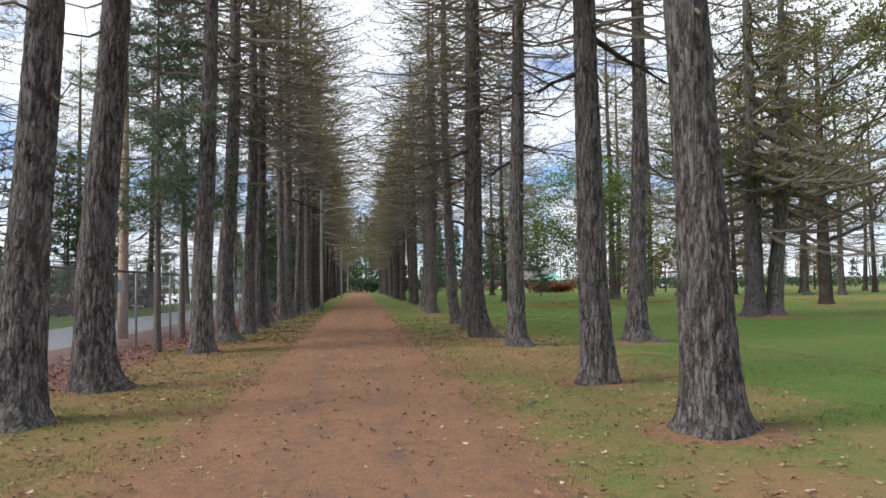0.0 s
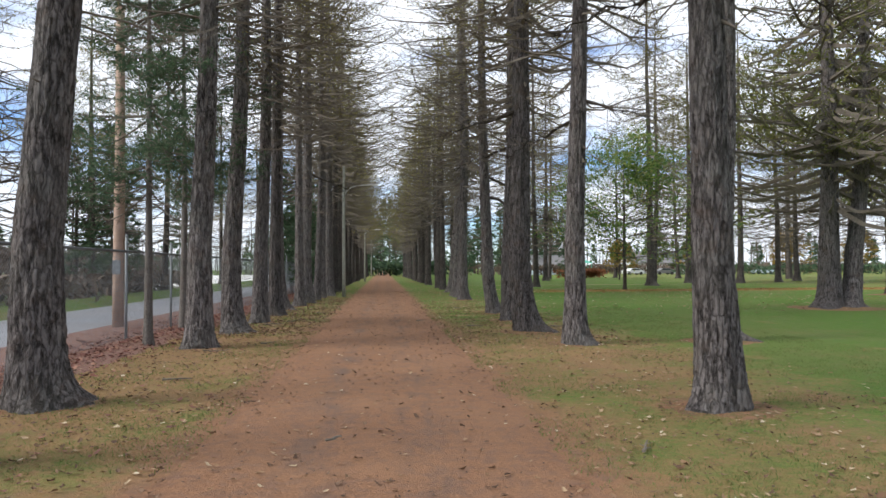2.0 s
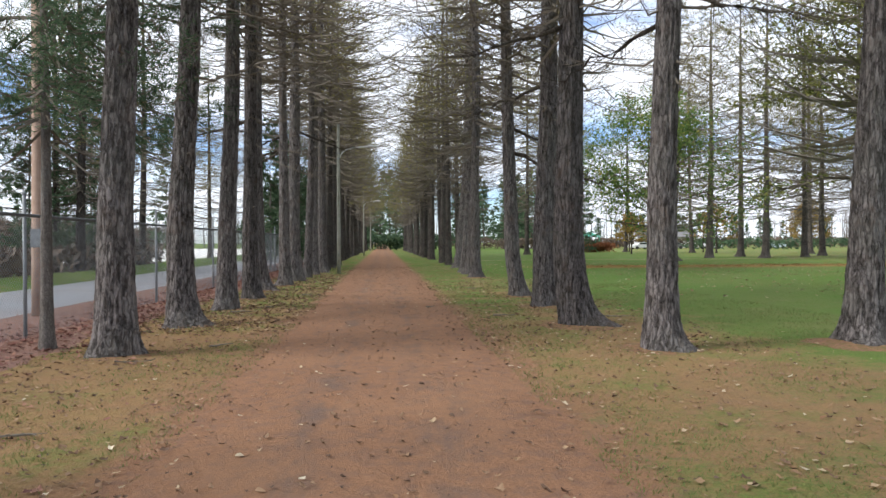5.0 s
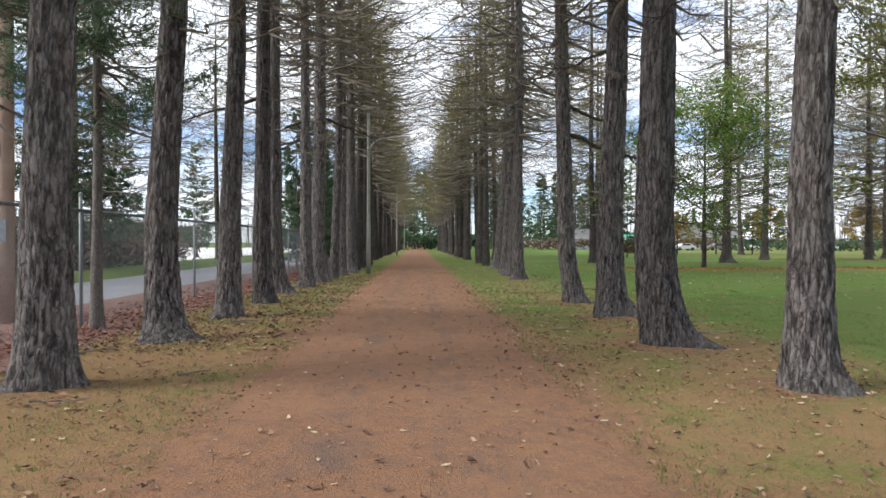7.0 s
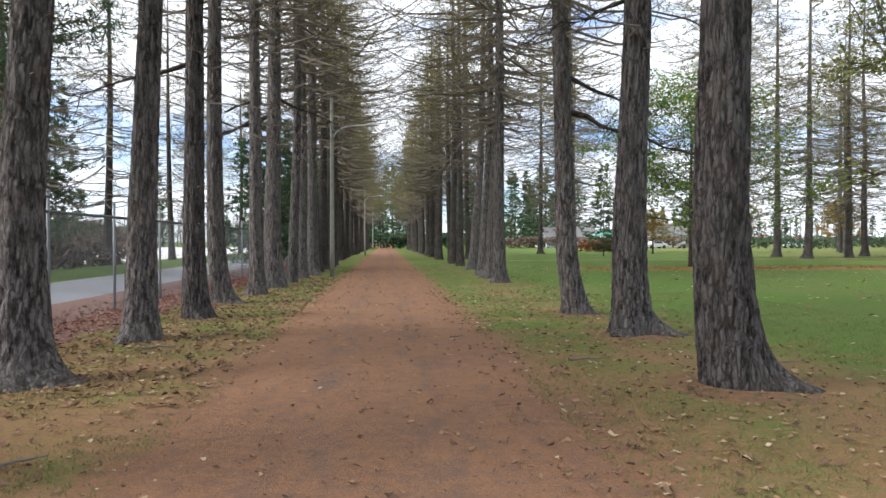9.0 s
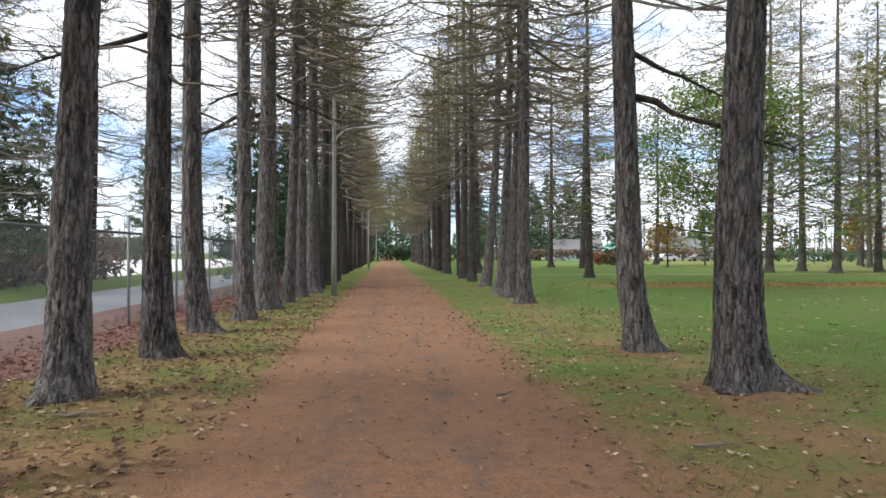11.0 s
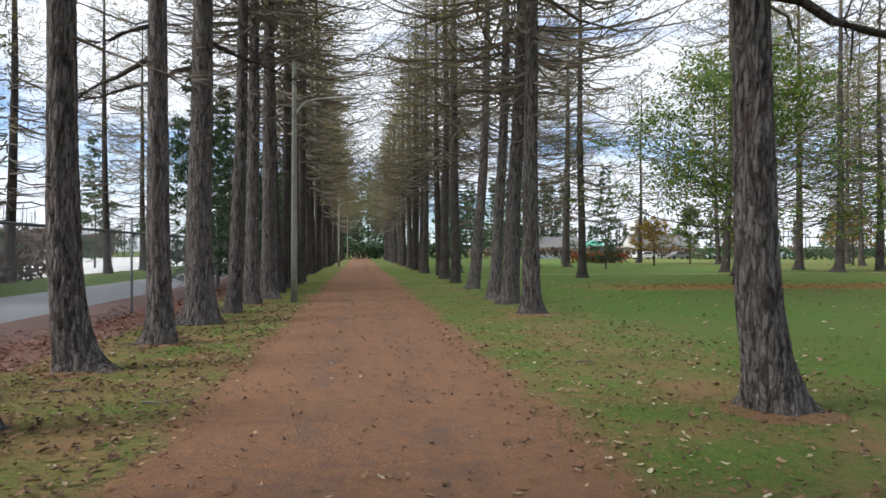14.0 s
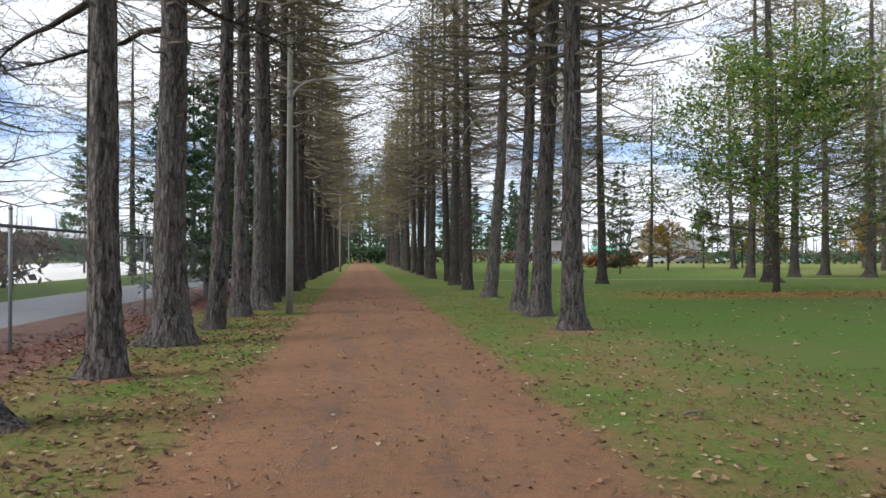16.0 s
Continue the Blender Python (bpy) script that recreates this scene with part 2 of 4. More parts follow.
def ground_material(name, ruts):
    """Lawn with needle litter, all needles along the path, reddish leaves along the fence."""
    n = Nodes(name, 0.95, 0.12)
    brown, h = needle_floor(n)
    x, y = n.axis(0), n.axis(1)
    if ruts:
        wander = n.maths("MULTIPLY", n.maths("SUBTRACT", n.noise(0.35, 3, 0.5, n.mapped((1, 0.4, 1))), 0.5), 0.7)
        xx = n.maths("ABSOLUTE", n.maths("ADD", x, wander))
        rut = n.ramp(n.maths("ABSOLUTE", n.maths("SUBTRACT", xx, 0.55)), [(0.0, 1.0), (0.40, 0.0)])
        worn = n.maths("MULTIPLY", rut, n.ramp(n.noise(2.2, 6, 0.7, n.mapped((1, 0.4, 1))), [(0.46, 0.0), (0.62, 0.65)]))
        brown = n.mix(worn, brown, (0.115, 0.090, 0.080))
    else:
        away = n.ramp(n.maths("DIVIDE", n.maths("ADD", n.maths("ABSOLUTE", x), n.maths("MULTIPLY", n.maths("SUBTRACT", n.noise(1.3, 5, 0.65), 0.5), 1.6)), 10.0), [(0.165, 0.0), (0.235, 1.0)])
        straw = n.ramp(n.noise(38, 6, 0.75), [(0.3, (0.140, 0.096, 0.038)), (0.7, (0.315, 0.225, 0.098))])
        brown = n.mix(n.maths("MULTIPLY", away, n.ramp(n.noise(1.6, 5, 0.65), [(0.3, 0.30), (0.65, 0.72)])), brown, straw)
    g = n.ramp(n.noise(30, 7, 0.7), [(0.25, (0.042, 0.084, 0.016)), (0.55, (0.096, 0.172, 0.032)), (0.8, (0.170, 0.240, 0.052))])
    g = n.mix(n.ramp(n.noise(0.16, 4), [(0.42, 0.0), (0.68, 0.5)]), g, (0.155, 0.145, 0.058))
    g = n.mix(n.ramp(n.noise(2.2, 6, 0.7), [(0.50, 0.0), (0.68, 0.4)]), g, (0.175, 0.15, 0.068))
    red = n.ramp(n.noise(22, 6, 0.75), [(0.3, (0.10, 0.055, 0.045)), (0.55, (0.22, 0.13, 0.105)), (0.8, (0.36, 0.25, 0.20))])
    xs = n.maths("DIVIDE", n.maths("ADD", x, 20.0), 60.0)
    share = n.ramp(xs, [(0.0, 0.40), (0.20, 0.50), (0.25, 0.66), (0.268, 0.62), (0.290, 0.61), (0.301, 0.60), (0.3085, 0.95), (0.358, 0.95), (0.3655, 0.55), (0.376, 0.52), (0.395, 0.60), (0.425, 0.50), (0.45, 0.32), (0.62, 0.32), (1.0, 0.60)])
    spots = n.maths("ADD", n.noise(0.75, 6, 0.68), n.maths("MULTIPLY", n.maths("SUBTRACT", n.noise(13, 5, 0.7), 0.5), 0.5))
    onward = n.ramp(n.maths("DIVIDE", y, 100.0), [(0.16, 0.0), (0.45, 0.18)])
    needled = n.maths("MULTIPLY", n.ramp(n.maths("DIVIDE", y, 100.0), [(0.10, 0.0), (0.15, 0.10), (0.20, 0.10), (0.26, 0.0)]), n.ramp(n.maths("DIVIDE", n.maths("ABSOLUTE", x), 20.0), [(0.25, 1.0), (0.36, 0.0)]))
    share = n.maths("ADD", share, needled)
    litter = n.ramp(n.maths("ADD", n.maths("SUBTRACT", n.maths("SUBTRACT", share, onward), spots), 0.5), [(0.36, 0.0), (0.66, 1.0)])
    c = n.mix(litter, g, brown)
    leafy = n.maths("MULTIPLY", n.maths("LESS_THAN", n.maths("ADD", x, n.maths("MULTIPLY", n.noise(0.9, 5), 1.2)), -4.1), n.maths("GREATER_THAN", x, -11.0))
    c = n.mix(leafy, c, red)
    under = n.maths("MULTIPLY", n.ramp(n.maths("DIVIDE", n.maths("ABSOLUTE", n.maths("SUBTRACT", n.maths("ADD", y, n.maths("MULTIPLY", n.noise(0.25, 5), 4.0)), 52.0)), 10.0), [(0.06, 1.0), (0.32, 0.0)]), n.ramp(n.maths("DIVIDE", x, 40.0), [(0.20, 0.0), (0.32, 1.0), (0.9, 1.0)]))
    c = n.mix(n.maths("MULTIPLY", under, n.ramp(n.noise(6, 5, 0.7), [(0.35, 0.2), (0.6, 1.0)])), c, (0.30, 0.145, 0.055))
    n.bump(n.maths("ADD", h, n.noise(60, 4)), 0.75, 0.03)
    return n.colour(c)


def asphalt_material():
    n = Nodes("pale_asphalt", 0.55, 0.45)
    c = n.ramp(n.noise(90, 6, 0.8), [(0.3, (0.15, 0.16, 0.18)), (0.7, (0.26, 0.27, 0.295))])
    c = n.mix(n.ramp(n.noise(0.5, 5), [(0.4, 0.0), (0.7, 0.5)]), c, (0.15, 0.125, 0.11))
    crack = n.maths("MULTIPLY", n.ramp(n.noise(1.1, 6, 0.7), [(0.492, 0.0), (0.5, 0.55), (0.508, 0.0)]), n.ramp(n.noise(0.4, 2), [(0.45, 0.0), (0.6, 1.0)]))
    c = n.mix(crack, c, (0.04, 0.04, 0.04))
    n.bump(n.noise(120, 3), 0.4, 0.01)
    return n.colour(c)


def mound_material():
    n = Nodes("needle_heap", 0.95, 0.12)
    c, h = needle_floor(n)
    n.bump(h, 0.8, 0.03)
    return n.colour(n.mix(n.ramp(n.noise(9, 5, 0.7), [(0.45, 0.0), (0.6, 0.6)]), c, (0.085, 0.10, 0.032)))


MOUND_MAT = mound_material()
PATH_MAT, GROUND_MAT, ASPHALT = ground_material("needle_path", True), ground_material("lawn_and_litter", False), asphalt_material()
CONCRETE = plain("pale_concrete", (0.60, 0.60, 0.59), (0.72, 0.715, 0.70), 0.6, 0, 0.3, 0.1, 0.5)


# ---- mesh helpers ----
class Geo:
    """Vertices and faces gathered for one mesh."""

    def __init__(self):
        self.v, self.f = [], []

    def add(self, verts, faces):
        o = len(self.v)
        self.v.extend(tuple(p) for p in verts)
        self.f.extend(tuple(i + o for i in q) for q in faces)

    def tube(self, pts, radii, sides=6, caps=True):
        pts = [Vector(p) for p in pts]
        o, n = len(self.v), len(pts)
        side = Vector((1, 0, 0))
        for i, p in enumerate(pts):
            d = (pts[min(i + 1, n - 1)] - pts[max(i - 1, 0)]).normalized()
            u = d.cross(side)
            if u.length < 0.2:
                u = d.cross(Vector((0, 1, 0)))
            u.normalize()
            w = d.cross(u)
            for k in range(sides):
                a = 2 * math.pi * k / sides
                self.v.append(tuple(p + (u * math.cos(a) + w * math.sin(a)) * radii[i]))
        for i in range(n - 1):
            for k in range(sides):
                a, b = o + i * sides + k, o + i * sides + (k + 1) % sides
                self.f.append((a, b, b + sides, a + sides))
        if caps:
            self.f.append(tuple(o + k for k in reversed(range(sides))))
            self.f.append(tuple(o + (n - 1) * sides + k for k in range(sides)))

    def box(self, lo, hi):
        (a, b, c), (d, e, f) = lo, hi
        self.add([(a, b, c), (d, b, c), (d, e, c), (a, e, c), (a, b, f), (d, b, f), (d, e, f), (a, e, f)],
                 [(3, 2, 1, 0), (4, 5, 6, 7), (0, 1, 5, 4), (1, 2, 6, 5), (2, 3, 7, 6), (3, 0, 4, 7)])

    def mesh(self, name, mat, smooth=False):
        m = bpy.data.meshes.new(name)
        m.from_pydata(self.v, [], self.f)
        m.materials.append(mat)
        if smooth:
            m.polygons.foreach_set("use_smooth", [True] * len(m.polygons))
        m.update()
        return m


def part(name, geo, mat, parent, label="", smooth=False):
    data = geo if isinstance(geo, bpy.types.Mesh) else geo.mesh(name, mat, smooth)
    ob = new(name, data)
    ob.parent = parent
    return tagged(ob, label)


def ground_z(x, y):
    """Height of the ground: nearly flat lawn, a low bank beyond the road."""
    z = 0.03 * noise.noise(Vector((x * 0.25, y * 0.25, 0.0)))
    if abs(x) < 1.9:
        z *= 0.4
    if x < -12.3:
        s = min(1.0, (-12.3 - x) / 1.6)
        z += 0.28 * s * s * (3 - 2 * s) - 0.22 * max(0.0, min(1.0, (-14.0 - x) / 3.0))
    if -12.9 < x < -7.6:
        z = -0.02
    if y > 250 or abs(x) > 120:
        z = 0.0
    return z


# ---- ground, path, road ----
def grid_sheet(name, xs, ys, zf, mat):
    v = [(x, y, zf(x, y)) for y in ys for x in xs]
    nx = len(xs)
    f = [(j * nx + i, j * nx + i + 1, (j + 1) * nx + i + 1, (j + 1) * nx + i) for j in range(len(ys) - 1) for i in range(nx - 1)]
    m = bpy.data.meshes.new(name)
    m.from_pydata(v, [], f)
    m.materials.append(mat)
    m.polygons.foreach_set("use_smooth", [True] * len(m.polygons))
    return new(name, m)


xs = [-1500, -600, -250, -121, -80, -50, -30, -22] + [-18 + 0.3 * i for i in range(127)] + [22, 26, 32, 40, 55, 80, 121, 250, 600, 1500]
ys = [-1500, -500, -150, -60, -20] + [-8 + 0.5 * i for i in range(176)] + [82, 90, 100, 115, 130, 160, 200, 251, 400, 700, 1500]
tagged(grid_sheet("ground", xs, ys, ground_z, GROUND_MAT), "short green lawn strewn with brown needles and leaves", "ground", kind="structure")


def path_edge(y, side):
    w = 1.78 - 0.004 * min(40.0, max(0.0, y)) + 0.16 * noise.noise(Vector((side * 9, y * 0.4, 0))) + 0.12 * noise.noise(Vector((side * 5, y * 1.7, 3))) + 0.07 * noise.noise(Vector((side * 3, y * 6, 7)))
    return side * w


pg = Geo()
py = [-8 + 0.12 * i for i in range(500)] + [52 + 1.0 * i for i in range(125)]
NP = 16
for y in py:
    a, b = path_edge(y, -1), path_edge(y, 1)
    for i in range(NP + 1):
        x = a + (b - a) * i / NP
        rim = min(i, NP - i)
        dome = 0.004 + 0.02 * min(1.0, rim / 3)
        bump = 0.012 * noise.noise(Vector((x * 1.6, y * 0.9, 2))) + 0.008 * noise.noise(Vector((x * 5, y * 5, 5)))
        pg.v.append((x, y, ground_z(x, y) + (dome + bump * min(1.0, rim / 3) if rim > 0 else -0.03)))
for j in range(len(py) - 1):
    for i in range(NP):
        k = j * (NP + 1) + i
        pg.f.append((k, k + 1, k + NP + 2, k + NP + 1))
tagged(new("path", pg.mesh("path", PATH_MAT, True)), "straight footpath covered in reddish-brown larch needles", "path", kind="structure")

rg = Geo()
ry = [-60 + 2 * i for i in range(150)]
for y in ry:
    for x in (-12.5 + 0.12 * noise.noise(Vector((1, y * 0.5, 0))), -11.4, -10.2, -9.0, -7.85 + 0.12 * noise.noise(Vector((5, y * 0.5, 0)))):
        rg.v.append((x, y, -0.035 + 0.09 * (1 - ((x + 10.2) / 2.4) ** 2)))
for j in range(len(ry) - 1):
    for i in range(4):
        k = j * 5 + i
        rg.f.append((k, k + 1, k + 6, k + 5))
tagged(new("road", rg.mesh("road", ASPHALT, True)), "narrow pale grey asphalt road beside the fence", "road", kind="structure")
lg = Geo()
lg.box((-58, 61, -0.05), (-18.0, 190, 0.075))
tagged(new("pavement", lg.mesh("pavement", CONCRETE)), "wide bright concrete lot beyond the road", "pavement", kind="structure")

fg = Geo()
for i in range(60):
    x = 4.6 + 0.75 * i
    y = 66.0 + 0.12 * x * 0.3 + 0.25 * noise.noise(Vector((x * 0.3, 2, 0)))
    w = 0.28 + 0.08 * noise.noise(Vector((x, 5, 0)))
    fg.v += [(x, y - w, ground_z(x, y) + 0.012), (x, y + w, ground_z(x, y) + 0.012)]
fg.f += [(2 * i, 2 * i + 2, 2 * i + 3, 2 * i + 1) for i in range(59)]
WORN = plain("worn_tan_earth", (0.24, 0.19, 0.11), (0.34, 0.27, 0.17), 0.95, 0, 2, 0.4)
tagged(new("footpath", fg.mesh("footpath", WORN)), "narrow worn tan track across the lawn", "path", kind="structure")


# ---- trees ----
def crown_meshes(name, seed, height, first, spread, limb_step, twigs, tufts, needles, twig_mat, droop=0.12, tuft=0.07, low_bare=0.35, cone=1.3, per=(4, 6), upturn=0.16, fine=3, slim=1.0, limb=1.0):
    """Two meshes round the axis of a conifer: branches with their twigs, and needle tufts."""
    r = random.Random(seed)
    wood, green = Geo(), Geo()
    z = first
    while z < height - 0.3:
        t = (z - first) / (height - first)
        reach = spread * (1 - t ** cone) * min(1.0, 0.6 + 2.0 * t) + 0.25
        for k in range(r.randint(*per)):
            a = r.uniform(0, 2 * math.pi)
            ln = reach * r.choice((r.uniform(0.35, 0.8), r.uniform(0.7, 1.05), r.uniform(0.9, 1.25)))
            zz = z + r.uniform(-0.25, 0.25)
            rise = r.uniform(-0.16, 0.22) * ln
            bend, dr, upt = r.uniform(-0.45, 0.45), droop * r.uniform(0.3, 1.7), upturn * r.uniform(0.1, 1.8)
            pts = []
            for i in range(6):
                s = i / 5
                aa = a + bend * s * s + r.uniform(-0.05, 0.05) * s
                pts.append(Vector((math.cos(aa) * (0.08 + ln * s), math.sin(aa) * (0.08 + ln * s), zz + rise * s - dr * ln * math.sin(s * 2.6) + upt * ln * s ** 3 + r.uniform(-0.025, 0.025) * ln)))
            rad = (0.010 + 0.0105 * ln * (1 - 0.5 * t)) * limb
            wood.tube(pts, [rad, rad * 0.8, rad * 0.62, rad * 0.45, rad * 0.28, rad * 0.08], 3, False)
            living = t > low_bare * r.uniform(0.3, 1.2)
            for j in range(int(twigs * (0.4 + 1.1 * ln / spread))):
                s = (r.random() ** 0.8 * 0.85 + 0.15) * 5
                i = min(4, int(s))
                p = pts[i].lerp(pts[i + 1], s - i)
                out = (pts[i + 1] - pts[i]).normalized()
                sidev = Vector((-out.y, out.x, 0)) * r.choice((-1, 1))
                d = (out * r.uniform(0.3, 1.0) + sidev * r.uniform(0.2, 1.0) + Vector((0, 0, r.uniform(-0.6, 0.35)))).normalized()
                tl = r.uniform(0.25, 0.85) * (0.4 + 0.24 * ln)
                e = p + d * tl + Vector((0, 0, r.uniform(-0.22, 0.1) * tl))
                m = p.lerp(e, 0.55) + Vector((0, 0, r.uniform(-0.08, 0.08) * tl))
                w = Vector((-d.y, d.x, r.uniform(-1, 1))).normalized() * (0.0045 + 0.003 * ln / spread)
                wood.add([p + w, p - w, m + w * 0.7, m - w * 0.7, e], [(0, 1, 3, 2), (2, 3, 4)])
                for h in range(fine):
                    q = p.lerp(e, r.uniform(0.2, 0.95))
                    dd = (d + Vector((r.gauss(0, 0.8), r.gauss(0, 0.8), r.gauss(-0.1, 0.6)))).normalized() * tl * r.uniform(0.2, 0.5)
                    wood.add([q + w * 0.6, q - w * 0.6, q + dd], [(0, 1, 2)])
                if living:
                    for h in range(tufts):
                        c = p.lerp(e, (h + r.random()) / tufts) + Vector((r.gauss(0, 1), r.gauss(0, 1), r.gauss(0, 1))) * tl * 0.14
                        u = (d * r.uniform(0.4, 1) + Vector((r.gauss(0, 0.6), r.gauss(0, 0.6), r.gauss(0, 0.6)))).normalized() * tuft * r.uniform(0.6, 1.5)
                        s2 = u.cross(Vector((r.gauss(0, 1), r.gauss(0, 1), r.gauss(0, 1)))).normalized() * tuft * r.uniform(0.18, 0.36) * slim
                        green.add([c - u, c - s2, c + u, c + s2], [(0, 1, 2, 3)])
        z += limb_step * r.uniform(0.6, 1.4)
    return wood.mesh(name + "_branches", twig_mat), green.mesh(name + "_needles", needles)


def axis_x(lean, z):
    """Sideways course of a trunk above its foot: its shift at 2 m and at 5 m, then half that slope to 9 m."""
    b, c = lean[0], lean[1]
    if z < 2:
        return b * (1 - (1 - max(0.0, z) / 2) ** 2)
    if z < 5:
        return b + (c - b) * (z - 2) / 3
    return c + (c - b) / 6 * (min(z, 9.0) - 5)


def trunk_mesh(name, seed, dia, height, lean, mat, rings=110, sides=40, flare=0.5, fine=True, toe=None):
    """A bark-covered trunk from its base to a thin top; lean gives the course of its axis."""
    r = random.Random(seed)
    off = Vector((r.uniform(0, 90), r.uniform(0, 90), r.uniform(0, 90)))
    lobes = [(r.uniform(0, 6.28), r.uniform(0.3, 1.25), r.uniform(4, 9)) for _ in range(r.randint(4, 6))]
    if toe is not None:
        lobes += [(toe, 1.5, 10.0)]
    v, f = [], []
    sway = [r.uniform(-0.05, 0.05) for _ in range(4)]
    for j in range(rings + 1):
        s = j / rings
        z = -0.12 + (height + 0.12) * (s ** 1.75)
        t = max(0.0, z) / height
        rad = 0.5 * dia * ((1 - t) ** 0.8) * (1 - 0.10 * min(1, z / 3)) + 0.012
        ax = axis_x(lean, z) + sway[0] * math.sin(z * 0.5 + sway[1] * 50) * min(1, z / 9)
        ay = lean[2] * max(0.0, 1 - z / 7.0) ** 2 + sway[2] * math.sin(z * 0.45 + sway[3] * 50) * min(1, z / 3)
        for i in range(sides):
            a = 2 * math.pi * i / sides
            rr = rad
            low = math.exp(-max(0.0, z) / 0.17)
            for la, ls, lp in lobes:
                rr += rad * flare * ls * low * max(0.0, math.cos(a - la)) ** lp
            rr += rad * 0.26 * math.exp(-max(0, z) / 0.45)
            if fine and z < 8:
                p = Vector((math.cos(a) * 4.2, math.sin(a) * 4.2, z * 1.6)) + off
                rr += rad * 0.055 * noise.noise(p * 0.8)
                wig = 0.35 * noise.noise(Vector((math.cos(a) * 2.5, math.sin(a) * 2.5, z * 2.2)) + off)
                n1 = noise.noise(Vector((math.cos(a + wig) * 7.0, math.sin(a + wig) * 7.0, z * 2.4)) + off)
                n2 = noise.noise(Vector((math.cos(a - wig) * 5.0, math.sin(a - wig) * 5.0, z * 5.5)) - off)
                rr -= 0.024 * max(0.0, 0.17 - abs(n1)) / 0.17 + 0.014 * max(0.0, 0.10 - abs(n2)) / 0.10
                rr += 0.010 * noise.noise(Vector((math.cos(a) * 12, math.sin(a) * 12, z * 8)) + off)
            v.append((ax + math.cos(a) * rr, ay + math.sin(a) * rr, z))
    for j in range(rings):
        for i in range(sides):
            a, b = j * sides + i, j * sides + (i + 1) % sides
            f.append((a, b, b + sides, a + sides))
    m = bpy.data.meshes.new(name)
    m.from_pydata(v, [], f)
    m.materials.append(mat)
    m.polygons.foreach_set("use_smooth", [True] * len(f))
    return m


def stub(seed, ln):
    """One broken-off dead branch, growing along +x."""
    r = random.Random(seed)
    g = Geo()
    pts = [Vector((-0.05, 0, 0))] + [Vector((ln * s, r.gauss(0, .05) * ln, r.gauss(-.02, .06) * ln - .1 * ln * s)) for s in (.1, .35, .7, 1.0)]
    k = 0.012 + 0.006 * min(1, ln)
    g.tube(pts, [k * 1.5, k, k * .85, k * .6, k * .25], 6)
    if ln > .5:
        for _ in range(int(13 * ln)):
            i = r.choice((2, 3))
            p = pts[i].lerp(pts[i + 1], r.random())
            g.tube([p, p + Vector((r.uniform(.05, .3), r.gauss(0, .22), r.gauss(0, .12))) * ln], [k * .3, k * .08], 3, False)
    return g.mesh("dead_branch", TWIG)


STUBS = [stub(900 + i, ln) for i, ln in enumerate((0.06, 0.10, 0.16, 0.5, 0.9, 1.5, 2.2))]


def long_limb(seed, ln, rad):
    """A long, crooked dead limb with side twigs, growing along +x."""
    r = random.Random(seed)
    g = Geo()
    pts = [Vector((-0.1, 0, 0))]
    for i in range(1, 9):
        s = i / 8
        pts.append(Vector((ln * s, r.gauss(0, .03) * ln, -.16 * ln * s * (1 - .25 * s) + r.gauss(0, .015) * ln)))
    g.tube(pts, [rad * (1.25 - 1.1 * i / 8) for i in range(9)], 8)
    for _ in range(int(16 * ln)):
        i = r.randint(2, 7)
        p = pts[i].lerp(pts[i + 1], r.random())
        q = p + Vector((r.uniform(.05, .5), r.gauss(0, .35), r.gauss(.03, .25)))
        g.tube([p, p.lerp(q, .5) + Vector((0, 0, r.gauss(0, .04))), q], [rad * .22, rad * .16, rad * .05], 4, False)
        for _ in range(3):
            m = p.lerp(q, r.uniform(.3, 1))
            g.tube([m, m + Vector((r.gauss(.05, .12), r.gauss(0, .12), r.gauss(0, .1)))], [rad * .09, rad * .03], 3, False)
    return g.mesh("dead_limb", BARK_DARK, True)


DEAD_LIMBS = [long_limb(950, 2.6, .05), long_limb(951, 2.1, .042), long_limb(952, 1.7, .034)]
# long dead limbs on some avenue trees: height, direction, which limb
LONG_LIMBS = {(4.04, 27.5): ((4.15, -0.25, 0), (4.9, 0.15, 1)), (4.08, 24.4): ((5.4, 2.9, 2),), (4.11, 17.5): ((5.2, -0.6, 2), (4.8, 2.4, 2)), (3.75, 20.35): ((5.6, 3.4, 1),),
              (3.93, 10.7): ((5.6, 0.3, 1), (5.0, 3.0, 2)), (-3.58, 36.85): ((6.2, 0.2, 1), (5.6, 3.3, 0)), (-3.48, 33.3): ((5.4, 3.2, 2), (4.9, 2.7, 1)), (-3.63, 27.54): ((5.0, 3.4, 1),)}


def stubs(seed, dia, lean, count):
    """Places of dead branches on a lower trunk."""
    r = random.Random(seed)
    out = []
    for _ in range(count):
        z, a = r.uniform(1.6, 8.2), r.uniform(0, 6.28)
        long = z > 4.0 and r.random() < 0.75
        m = Matrix.Translation((axis_x(lean, z), 0, z)) @ Matrix.Rotation(a, 4, "Z") @ Matrix.Translation((dia * 0.42, 0, 0)) @ Matrix.Rotation(r.uniform(-.4, .2), 4, "Y")
        out.append((r.choice(STUBS[3:]) if long else r.choice(STUBS[:3]), m))
    return out


